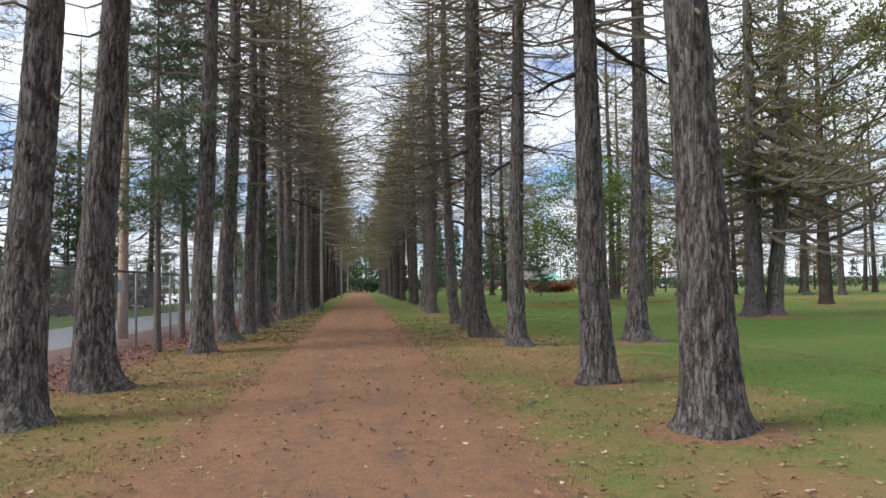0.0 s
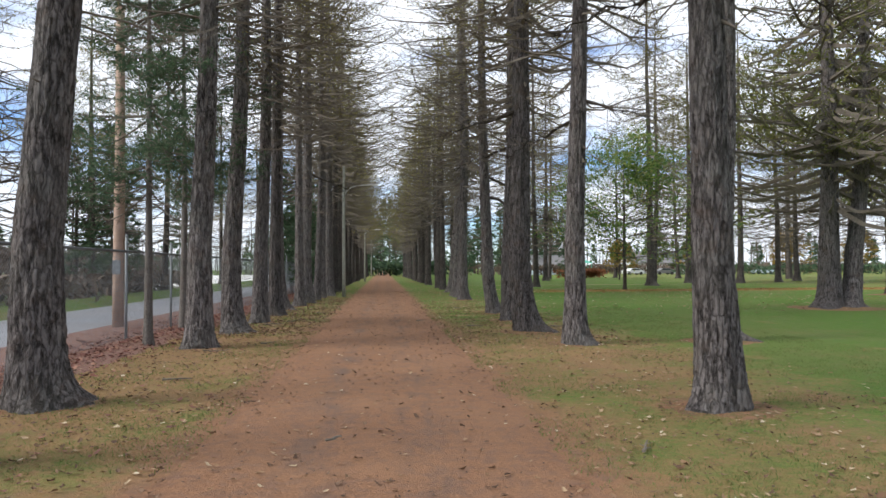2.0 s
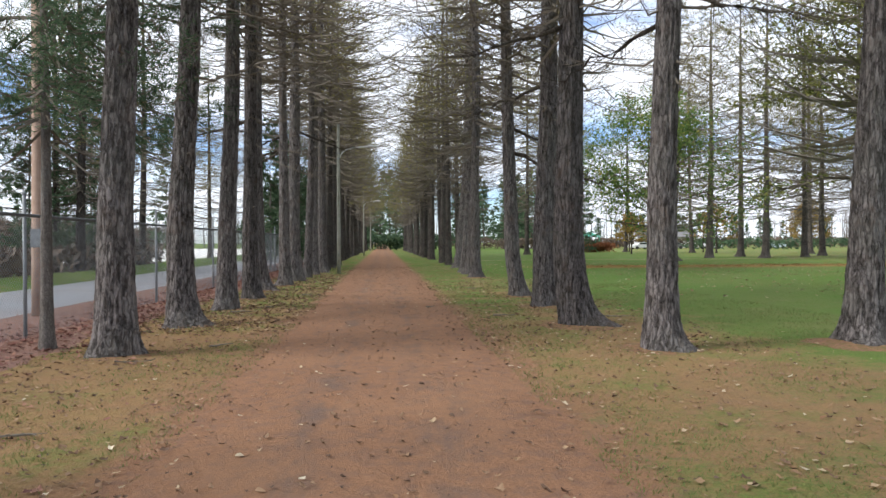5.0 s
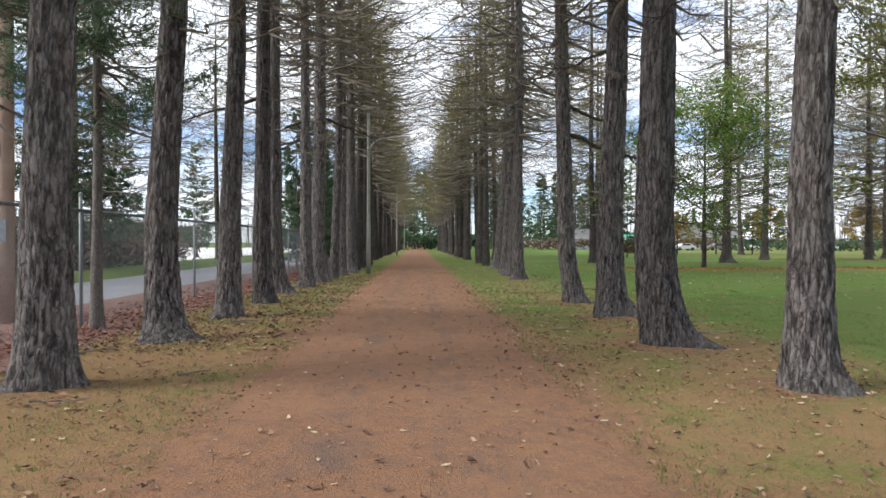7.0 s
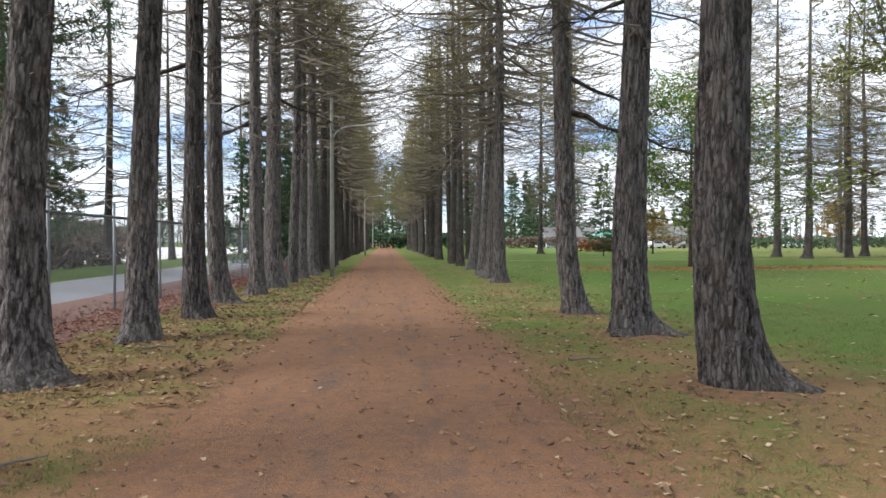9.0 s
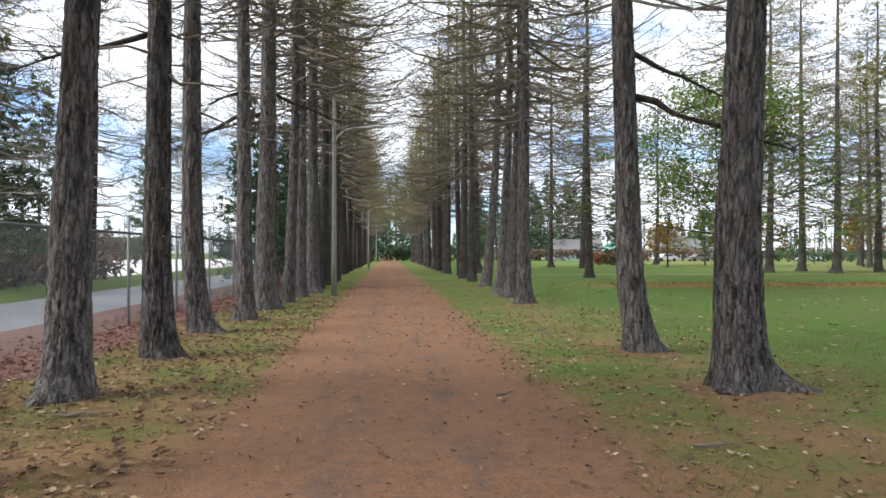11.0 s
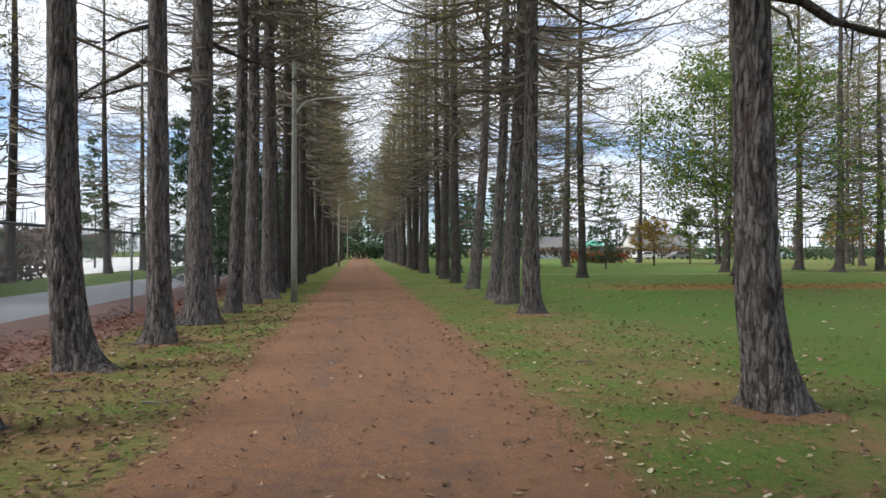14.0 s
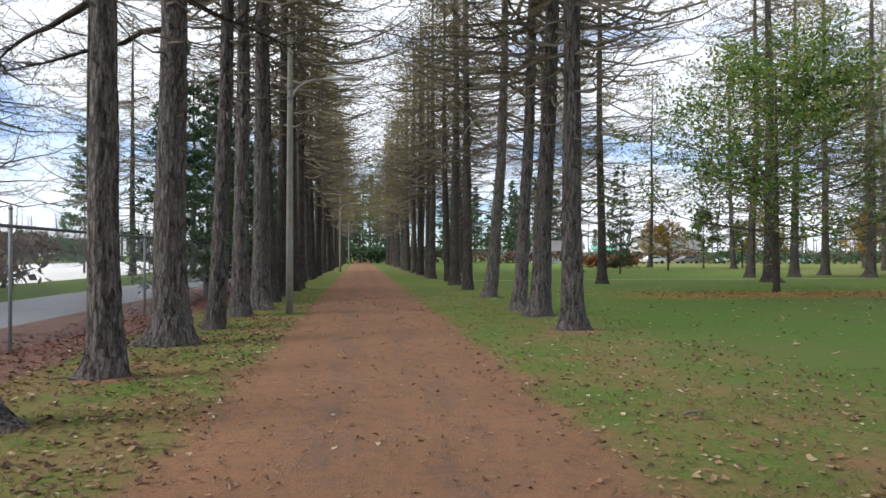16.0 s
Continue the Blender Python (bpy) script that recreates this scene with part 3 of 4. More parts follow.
LARCH = [crown_meshes("larch", 10 + i, 21, 5.4, 3.9, 0.45, 9, 4, NEEDLES, TWIG, low_bare=0.25, tuft=0.058, cone=1.9) for i in range(4)]
LARCH_FAR = [crown_meshes("larch_far", 30 + i, 21, 5.4, 5.4, 0.54, 8, 4, NEEDLES, TWIG, low_bare=0.14, tuft=0.074, fine=2, cone=1.8) for i in range(3)]
LARCH_VERY_FAR = [crown_meshes("larch_very_far", 40 + i, 21, 4.8, 5.0, 0.8, 6, 4, NEEDLES, TWIG, low_bare=0.1, tuft=0.115, fine=1, cone=1.8) for i in range(2)]
OPEN_LARCH = [crown_meshes("open_larch", 50 + i, 20, 3.0, 4.6, 0.46, 15, 4, NEEDLES, TWIG, droop=0.10, low_bare=0.35, tuft=0.07, cone=1.6, fine=5) for i in range(3)]
PINE = crown_meshes("broad_larch", 60, 18, 3.9, 7.4, 0.52, 15, 5, OLIVE, TWIG, droop=0.15, low_bare=0.12, tuft=0.09, cone=1.6, limb=1.6)
HEMLOCK = [crown_meshes("hemlock", 70 + i, 11.5, 3.5, 2.3, 0.27, 13, 16, EVERGREEN, TWIG, droop=0.2, low_bare=0.0, tuft=0.068, cone=1.5, upturn=0.05, fine=1, slim=0.5) for i in range(2)]
SPRUCE = [crown_meshes("spruce", 80 + i, 13, 0.9, 2.9, 0.40, 6, 9, EVERGREEN, TWIG, droop=0.14, low_bare=0.0, tuft=0.17, cone=0.95, upturn=0.1, fine=0, slim=0.95) for i in range(2)]
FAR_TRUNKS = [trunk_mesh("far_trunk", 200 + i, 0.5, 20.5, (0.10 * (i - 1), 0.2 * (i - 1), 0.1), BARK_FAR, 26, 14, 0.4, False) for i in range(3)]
SLIM_TRUNK = trunk_mesh("slim_trunk", 300, 0.17, 11.2, (0, 0, 0), BARK_GREY, 30, 14, 0.25, False)


def tree(name, x, y, trunk, crown, label, category, group, turn=0.0, scale=1.0, extra=None, crown_scale=(1, 1, 1), lift=0.0, shift=0.0):
    base = new(name)
    base.matrix_world = Matrix.Translation((x, y, ground_z(x, y) - 0.01)) @ Matrix.Rotation(turn, 4, "Z") @ Matrix.Scale(scale, 4)
    base.empty_display_size = 0.2
    part("trunk", trunk, None, base)
    for n, m in zip(("branchwork", "crown"), crown):
        o = tagged(part(n, m, None, base), kind="stuff")
        o.scale, o.location = crown_scale, (shift, 0, lift)
    for m, pm in extra or ():
        part("dead_branch", m, None, base).matrix_basis = pm
    return tagged(base, label, category, group)


rnd = random.Random(4)
GREY_LABEL = "tall larch with furrowed grey-brown bark and thin autumn needles"
# place of the foot, diameter, sideways shift of the axis at 2 m and at 5 m
LEFT = [(-3.98, 8.95, .55, .10, .27), (-4.05, 11.8, .62, -.05, .16), (-3.73, 17.8, .53, .0, .12), (-3.78, 21.4, .52, -.07, .10), (-3.67, 24.65, .46, .01, .11), (-3.63, 27.54, .45, -.05, .0),
        (-3.84, 30.7, .45, -.17, -.18), (-3.48, 33.3, .41, -.05, -.06), (-3.58, 36.85, .62, -.07, .0), (-3.38, 39.5, .38, .10, .20), (-3.40, 42.7, .46, .02, .05), (-3.14, 44.8, .55, .0, .0)]
RIGHT = [(3.91, 7.05, .60, -.07, -.18), (3.93, 10.7, .50, -.08, -.07), (4.11, 17.5, .46, .05, .14), (3.75, 20.35, .61, -.22, -.16), (4.08, 24.4, .57, -.07, .04), (4.04, 27.5, .45, -.26, -.36),
         (4.18, 38.1, .46, -.04, -.05), (4.32, 41.7, .52, .13, .29), (4.22, 43.65, .40, .16, .34), (4.62, 50.2, .50, .20, .46)]
# trunks with one long root toe, and the way it points
TOES = {(3.91, 7.05): 0.25, (3.75, 20.35): -0.3, (4.04, 27.5): -0.35, (4.08, 24.4): -0.2, (-3.84, 30.7): -0.3, (-3.58, 36.85): 3.3, (4.18, 38.1): -0.2}
for i, (x, y, dia, low, high) in enumerate(LEFT + RIGHT):
    lv = (low, high, rnd.uniform(-0.12, 0.12))
    fine = y < 32
    tm = trunk_mesh("trunk", 400 + i, dia, 20.5, lv, BARK, 250 if fine else 90, 92 if fine else 40, toe=TOES.get((x, y)))
    limbs = [(DEAD_LIMBS[k], Matrix.Translation((axis_x(lv, z), 0, z)) @ Matrix.Rotation(a, 4, "Z") @ Matrix.Translation((dia * .36, 0, 0)) @ Matrix.Rotation(.24, 4, "Y")) for z, a, k in LONG_LIMBS.get((x, y), ())]
    tree("larch_tree", x, y, tm, LARCH[i % 4] if y < 36 else LARCH_FAR[i % 3], GREY_LABEL, "tree", "larch avenue", 0.0, 1.0, stubs(500 + i, dia, lv, 18) + limbs, (1, 1, 0.88 if x < 0 else 0.95), (2.6 if y > 33 else 2.0) if x < 0 else 0.8, axis_x(lv, 9))
far = [(-3.45, y + rnd.uniform(-.5, .5)) for y in np.arange(48.0, 150, 3.4)] + [(4.5, 55.2), (4.6, 60.0), (4.9, 65.5)] + [(4.4, y + rnd.uniform(-.5, .5)) for y in np.arange(70.5, 150, 3.5)]
for i, (x, y) in enumerate(far):
    s = rnd.uniform(0.9, 1.08)
    tree("larch_tree", x + rnd.uniform(-.2, .2), y, FAR_TRUNKS[i % 3], LARCH_FAR[i % 3] if y < 82 else LARCH_VERY_FAR[i % 2], "tall slender larch with thin yellow-brown autumn needles", "tree", "larch avenue", rnd.uniform(0, 6.28), s, None, (1, 1, 0.92), 1.6 if y < 62 else 0.6)


def needle_mound(x, y, rad, high, seed):
    """A low ragged heap of needles round a trunk's foot."""
    g = Geo()
    n, rings = 40, 7
    for j in range(rings + 1):
        t = j / rings
        for i in range(n):
            a = 2 * math.pi * i / n
            rr = rad * t * (1 + 0.28 * noise.noise(Vector((math.cos(a) * 1.6, math.sin(a) * 1.6, seed))) + 0.12 * noise.noise(Vector((math.cos(a) * 6, math.sin(a) * 6, seed))))
            px, py = x + math.cos(a) * rr, y + math.sin(a) * rr
            g.v.append((px, py, ground_z(px, py) + high * (1 - t * t) ** 1.5 - 0.008 * t ** 6 + 0.006 + 0.008 * noise.noise(Vector((px * 6, py * 6, seed))) * (1 - t)))
    for j in range(rings):
        for i in range(n):
            a, b = j * n + i, j * n + (i + 1) % n
            g.f.append((a, b, b + n, a + n))
    return tagged(new("needle_mound", g.mesh("needle_mound", MOUND_MAT, True)), "ragged orange-brown carpet of needles round a trunk's foot", "litter", kind="stuff")


for i, (x, y, dia, *_) in enumerate(LEFT[:8] + RIGHT[:7]):
    needle_mound(x, y, dia * (1.1 if x < 0 else 1.35), 0.03, i * 3.7)
for x, y, rad in ((7.4, 17.6, .8), (17.5, 28.4, 1.7), (28.5, 39.5, 1.5)):
    needle_mound(x, y, rad, 0.07, x)

# trees out on the lawn
LAWN = [(7.4, 17.6, .54, 1), (17.2, 28.4, .86, 1), (18.0, 28.6, .72, 1), (13.1, 61.2, .5, 0), (23.4, 61.8, .6, 0), (26.6, 69.4, .55, 0), (30.8, 70.8, .65, 0), (36.0, 74.5, .55, 0), (35.2, 68.6, .6, 0), (40.8, 71.5, .6, 0),
        (42.5, 66.8, .6, 0), (46.2, 77.2, .6, 0), (20.0, 87.5, .6, 0), (17.8, 92.5, .5, 0), (42.0, 99.0, .55, 0), (45.0, 65.8, .6, 0), (53.0, 78.0, .6, 0), (47.2, 63.3, .6, 0), (59.2, 74.0, .6, 0), (59.5, 100.0, .6, 0),
        (52.0, 88.0, .55, 0), (7.0, 71.5, .45, 0), (8.6, 84.0, .5, 0), (66.0, 84.0, .55, 0), (36.0, 108.0, .5, 0), (24.0, 102.0, .5, 0)]
for i, (x, y, dia, near) in enumerate(LAWN):
    dia = dia if near else dia * 0.78
    lean = rnd.uniform(-0.25, 0.25) if not near else (.22, .1, .75)[i]
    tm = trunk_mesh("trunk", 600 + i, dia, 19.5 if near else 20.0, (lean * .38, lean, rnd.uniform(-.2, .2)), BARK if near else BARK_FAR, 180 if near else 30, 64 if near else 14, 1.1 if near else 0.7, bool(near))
    tree("lawn_larch", x, y, tm, LARCH[2] if i == 0 else PINE if i in (1, 2) else OPEN_LARCH[i % 3], "open-grown larch with flared foot on the lawn", "tree", "lawn larches", 0.0, 1.0 if near else (1.25, 1.4, 1.32)[i % 3], None, (1, 1, 0.86 if i == 0 else 1.0), 2.6 if i == 0 else 0.0, axis_x((lean * .38, lean), 9))

# dark evergreens beside the fence
for x, y, s, k, cs in [(-4.98, 18.45, .95, 0, 1), (-5.4, 22.6, 1.05, 1, 1.0)]:
    tree("hemlock_tree", x, y, SLIM_TRUNK, HEMLOCK[k], "slim dark green hemlock with drooping needled branches", "tree", "hemlocks", rnd.uniform(0, 6), s, None, (cs, cs, 1))
for x, y, s, k in [(-6.3, 47.8, .68, 1), (-5.4, 50.5, .62, 0), (-6.4, 53, .7, 1), (-5.5, 56.0, .66, 0), (-6.3, 60.0, .75, 1), (-5.6, 64.5, .7, 0), (-6.2, 70, .8, 1), (-6.0, 77, .8, 0), (-6.2, 86, .85, 1),
                   (-16.8, 42.5, .75, 1), (-23.5, 86, .95, 0),
                   (21.5, 80.5, .72, 0), (-16.5, 47.0, .85, 0), (-21, 60, .95, 0), (13.5, 120, 1.0, 0)]:
    tree("spruce_tree", x, y, SLIM_TRUNK, SPRUCE[k], "dark green spruce with branches down to the ground", "tree", "spruces", rnd.uniform(0, 6), s)


# ---- broadleaved trees ----
def branching(seed, height, spread, levels, leaf_count, leaf_size, leaf_mat, bark_mat, first=0.22, thick=0.11, forks=5):
    r = random.Random(seed)
    trunk, wood, leaves = Geo(), Geo(), Geo()
    tips = []

    def grow(p, d, ln, rad, level):
        pts, q, dd = [p], p, d
        for i in range(4):
            dd = (dd + Vector((r.gauss(0, .10), r.gauss(0, .10), r.gauss(0.03, .07)))).normalized()
            q = q + dd * ln / 4
            pts.append(q)
        wood.tube(pts, [rad, rad * .85, rad * .7, rad * .55, rad * .35], 5 if level < 2 else 3, False)
        if level >= levels - 1:
            tips.extend(pts[1:])
        if level >= levels:
            return
        for k in range(r.randint(3, forks)):
            s = r.uniform(0.3, 1.0) * 4
            i = min(3, int(s))
            b = pts[i].lerp(pts[i + 1], s - i)
            turn = Vector((r.gauss(0, 1), r.gauss(0, 1), r.gauss(0.15, 0.5))).normalized()
            grow(b, (dd * 0.75 + turn * 0.75).normalized(), ln * r.uniform(.45, .72), rad * .5, level + 1)

    th = height * first
    trunk.tube([(0, 0, -0.1), (0, 0, 0.05), (0, 0, 0.3), (0.02, 0.01, th * .6), (0.0, 0.03, th), (0.02, 0, height * .6), (0, 0, height * .95)],
               [thick * 1.7, thick * 1.4, thick * 1.1, thick, thick * .95, thick * .5, thick * .1], 12)
    n = 20
    for k in range(n):
        a = k * 2.4 + r.uniform(-.3, .3)
        z = th + (height * .8 - th) * k / n
        t = k / n
        grow(Vector((0, 0, z)), Vector((math.cos(a), math.sin(a), 0.06 + 0.6 * t)).normalized(), spread * (1 - 0.55 * t) * r.uniform(.62, .95), thick * .42 * (1 - .5 * t), 1)
    for _ in range(leaf_count):
        c = r.choice(tips) + Vector((r.gauss(0, 1), r.gauss(0, 1), r.gauss(-.1, .35))) * spread * 0.045
        u = Vector((r.gauss(0, 1), r.gauss(0, 1), r.gauss(-.3, .5))).normalized() * leaf_size * r.uniform(.6, 1.3)
        w = u.cross(Vector((r.gauss(0, .5), r.gauss(0, .5), 1))).normalized() * leaf_size * r.uniform(.4, .6)
        leaves.add([c - u, c - w * .8 - u * .2, c - w + u * .3, c + u, c + w + u * .3, c + w * .8 - u * .2], [(0, 1, 2, 3), (0, 3, 4, 5)])
    out = [trunk.mesh("broadleaf_trunk", bark_mat, True), wood.mesh("broadleaf_limbs", bark_mat)]
    if leaf_count:
        out.append(leaves.mesh("broadleaf_leaves", leaf_mat))
    return out


def broadleaf(name, x, y, meshes, label, group="", turn=0.0, scale=1.0):
    return tree(name, x, y, meshes[0], meshes[1:], label, "tree", group, turn, scale)


BIG_MAPLE = branching(3, 10.4, 7.8, 3, 17000, 0.105, MAPLE, BARK_DARK, 0.22, .13, 6)
SMALL_MAPLE = branching(5, 6.0, 2.4, 3, 6000, 0.10, MAPLE, BARK_DARK, 0.28, .08)
YELLOW_TREE = branching(7, 7.0, 3.0, 3, 2600, 0.14, YELLOW, BARK_DARK, 0.25, .12)
BARE = [branching(20 + i, 13, 4.6, 3, 0, 0, None, BARK_DARK, 0.3, .14, 6) for i in range(2)]
SPREADING = branching(27, 14, 7.5, 3, 15000, 0.10, OLIVE, BARK_DARK, 0.2, .26, 6)
broadleaf("maple_tree", 17.5, 52.0, BIG_MAPLE, "young maple with green and yellowing leaves on the lawn", "maples")
broadleaf("maple_tree", 46.0, 104.0, SMALL_MAPLE, "small young maple with green leaves", "maples", 1.0)
broadleaf("maple_tree", 40.5, 103.0, SMALL_MAPLE, "small young maple with green leaves", "maples", 2.5, 1.25)
for x, y, s in [(31, 92, .8), (44, 96, 1.0), (54, 92, 1.0), (62, 104, 1.1), (38, 112, .9), (70, 100, 1.1)]:
    broadleaf("autumn_tree", x, y, YELLOW_TREE, "small tree with thin yellow autumn leaves", "autumn trees", x, s)
broadleaf("spreading_tree", 28.5, 39.5, SPREADING, "dark tree with low spreading limbs and sparse olive leaves", "", 0.4, 1.4)
for i in range(13):
    x, y = rnd.uniform(-34, -15.5), rnd.uniform(18, 60)
    if x > -27 and y > 58:
        continue
    broadleaf("bare_tree", x, y, BARE[i % 2], "bare leafless tree with fine twigs beyond the road", "bare trees", rnd.uniform(0, 6), rnd.uniform(.7, 1.05))
for x, y in [(-15.2, 53.0), (-14.6, 43.0), (-17.5, 36), (-15.5, 66), (-16.5, 76), (-15.0, 88), (-19, 50)]:
    i = int(y) % 3
    tree("roadside_larch", x, y, FAR_TRUNKS[i], OPEN_LARCH[i], "larch with sparse bare branches beyond the road", "tree", "roadside larches", rnd.uniform(0, 6), .95)


# ---- distance: woods, hedges, banks ----
def far_woods():
    """A belt of distant trees all round, joined."""
    r = random.Random(9)
    wood, brown, green = Geo(), Geo(), Geo()
    spots = [(r.uniform(-110, -60), r.uniform(-40, 230)) for _ in range(220)] + [(r.uniform(-60, 150), r.uniform(196, 250)) for _ in range(170)] + \
            [(r.uniform(105, 160), r.uniform(-20, 200)) for _ in range(130)] + [(r.uniform(-60, 60), r.uniform(-90, -60)) for _ in range(60)] + [(r.uniform(-60, -40), r.uniform(-30, 42)) for _ in range(40)]
    ends = [(r.uniform(-34, 42), r.uniform(154, 186)) for _ in range(64)]
    for x, y in spots + ends:
        end = (x, y) in ends
        h = r.uniform(12, 18) if end else r.uniform(7, 13)
        wood.tube([(x, y, -.1), (x + r.uniform(-.4, .4), y, h * .5), (x, y, h)], [.18, .12, .03], 4, False)
        ever = r.random() < (0.75 if end else 0.3)
        g = green if ever else brown
        for k in range((320 if end else 170) if ever else 110):
            t = r.random()
            z = h * (0.12 + 0.88 * t) if ever else h * (0.25 + 0.8 * t)
            rad = (h * .24 * (1.05 - t)) if ever else h * .30 * math.sin(math.pi * (0.12 + .85 * t))
            a, q = r.uniform(0, 6.28), rad * math.sqrt(r.random())
            c = Vector((x + math.cos(a) * q, y + math.sin(a) * q, z))
            if ever:
                u = Vector((r.gauss(0, 1), r.gauss(0, 1), r.gauss(0, .4))) * (0.5 if end else 0.42)
                w = Vector((r.gauss(0, 1), r.gauss(0, 1), r.gauss(0, .6))) * 0.22
                g.add([c - u, c + w, c + u, c - w], [(0, 1, 2, 3)])
            else:
                u = Vector((math.cos(a) * .5, math.sin(a) * .5, r.uniform(.3, 1.4))) * r.uniform(.5, 1.2)
                w = Vector((-math.sin(a), math.cos(a), 0)) * r.uniform(.012, .03)
                g.add([c - u + w, c - u - w, c + u], [(0, 1, 2)])
    holder = new("far_woods", wood.mesh("far_woods_trunks", BARK_DARK))
    tagged(holder, "distant belt of bare brown trees and dark conifers", "woods", kind="stuff")
    part("twigs", brown, SCRUB, holder)
    part("evergreen_crowns", green, EVERGREEN, holder)


def hedge(name, x0, y0, x1, y1, h, depth, count, mat, label, size=0.22):
    r = random.Random(int(x0 * 7 + y0))
    g = Geo()
    for _ in range(count):
        t = r.random()
        z = h * math.sqrt(r.random()) * (0.8 + 0.25 * noise.noise(Vector((t * 23, x0, 0))))
        c = Vector((x0 + (x1 - x0) * t + r.gauss(0, depth), y0 + (y1 - y0) * t + r.gauss(0, depth), z))
        u = Vector((r.gauss(0, 1), r.gauss(0, 1), r.gauss(.4, 1))) * size
        w = Vector((r.gauss(0, 1), r.gauss(0, 1), r.gauss(0, 1))) * size * .35
        g.add([c - u, c + w, c + u, c - w], [(0, 1, 2, 3)])
    return tagged(new(name, g.mesh(name, mat)), label, "hedge", kind="stuff")


far_woods()
hedge("brown_hedge", -57, 40, -57, 190, 6.0, 1.1, 17000, SCRUB, "long dense brown leafless hedge behind the lot", 0.35)
hedge("undergrowth", -15.6, 10, -17.0, 58, 1.7, 1.1, 9000, SCRUB, "tangled brown undergrowth beyond the road", 0.17)
hedge("far_hedge", 14, 152, 112, 150, 2.6, 1.2, 6000, SCRUB, "long low leafless hedge at the far edge of the lawn", 0.3)
hedge("far_hedge", 60, 140, 125, 118, 2.4, 1.2, 3000, EVERGREEN, "low green shrubs at the far edge of the lawn", 0.3)
hedge("end_thicket", -16, 151, 14, 152, 3.4, 0.9, 3000, EVERGREEN, "dark green thicket closing the avenue", 0.35)
hedge("rust_bush", 27, 106, 33, 106, 1.6, 0.5, 1500, RUST, "low rust-coloured bush at the lawn's edge", 0.2)


# ---- fence ----
FX = -5.85
fence = new("chain_link_fence")
fence.location = (FX, 0, 0)
tagged(fence, "galvanised chain-link fence with steel posts and top rail", "fence")
pmesh = Geo()
pmesh.tube([(0, 0, -.1), (0, 0, 2.32)], [.03, .03], 10)
pmesh.tube([(0, 0, 2.32), (0, 0, 2.35), (0, 0, 2.38)], [.038, .036, .012], 10)
pmesh = pmesh.mesh("post", STEEL, True)
F0, F1 = 1.0, 78.0
for k, y in enumerate([16.1 - 3.4 * i for i in range(4, 0, -1)] + [16.1, 19.6, 23.0, 26.3, 29.3] + [32.4 + 3.5 * i for i in range(14)]):
    p = part("post", pmesh, None, fence)
    p.location = (0, y, 0)
    p.scale = (1, 1, 1.03 if k % 2 else 1.0)
g = Geo()
g.tube([(0, F0, 2.05), (0, F1, 2.05)], [.03, .03], 8)
part("top_rail", g, RAIL, fence)
g = Geo()
H, step, wr = 2.02, 0.075, 0.0019
y = F0 - H
while y < F1:
    for d in (1, -1):
        a, b = (y, 0.04) if d > 0 else (y + H, 0.04), (y + H, H) if d > 0 else (y, H)
        (ya, za), (yb, zb) = a, b
        off = 0.003 * d
        for (p1, p2, o2) in (((ya, za), (yb, zb), off),):
            s = Vector((0, p2[0] - p1[0], p2[1] - p1[1])).normalized()
            u, w = Vector((wr, 0, 0)), Vector((0, -s.z, s.y)) * wr
            A, B = Vector((off + .028, p1[0], p1[1])), Vector((off + .028, p2[0], p2[1]))
            g.add([A + u, A + w - u, A - w - u, B + u, B + w - u, B - w - u], [(0, 1, 4, 3), (1, 2, 5, 4), (2, 0, 3, 5)])
    y += step
part("wire_mesh", g, STEEL, fence, "fine diamond-woven grey wire")


# ---- lamps and poles ----
def street_lamp(x, y, label, arm_to=(2.0, 0.0), scale=1.0):
    base = new("street_lamp")
    base.location, base.scale = (x, y, ground_z(x, y)), (scale,) * 3
    tagged(base, label, "street lamp", "street lamps")
    g = Geo()
    g.tube([(0, 0, -.1), (0, 0, 2), (0, 0, 5), (0.0, 0, 8.4)], [.115, .105, .09, .075], 14)
    part("pole", g, LAMP_POLE, base, smooth=True)
    for z in (6.45, 6.75):
        g = Geo()
        g.tube([(0, 0, z), (0, 0, z + .05)], [.1, .1], 14)
        part("clamp", g, STEEL, base)
    ax, ay = arm_to
    g = Geo()
    ts = (0, .05, .12, .25, .45, .7, 1.0)
    zs = (6.55, 6.72, 6.86, 7.0, 7.1, 7.16, 7.2)
    g.tube([(.07 + (ax - .45) * t, ay * t * .8, z) for t, z in zip(ts, zs)], [.038] * 7, 8)
    part("arm", g, LAMP_HEAD, base, smooth=True)
    g = Geo()
    L, n = 0.72, 9
    for i in range(n + 1):
        t = i / n
        w = .045 + .10 * math.sin(math.pi * min(1, t * 1.05)) ** .6 * (0.5 + .5 * t)
        hh = .03 + .05 * math.sin(math.pi * min(1, t * 1.02)) ** .7
        for k in range(12):
            a = 2 * math.pi * k / 12
            g.v.append((ax - .5 + L * t, ay + math.cos(a) * w, 7.21 + max(-.45, math.sin(a)) * hh))
    for i in range(n):
        for k in range(12):
            a, b = i * 12 + k, i * 12 + (k + 1) % 12
            g.f.append((a, b, b + 12, a + 12))
    g.f.append(tuple(reversed(range(12))))
    g.f.append(tuple(n * 12 + k for k in range(12)))
    head = part("lamp_head", g, LAMP_HEAD, base, "pale grey cobra-head housing", True)
    g = Geo()
    g.tube([(ax - .08, ay, 7.19), (ax - .08, ay, 7.155), (ax - .08, ay, 7.13)], [.09, .08, .03], 12)
    part("lens", g, GLASS, head)


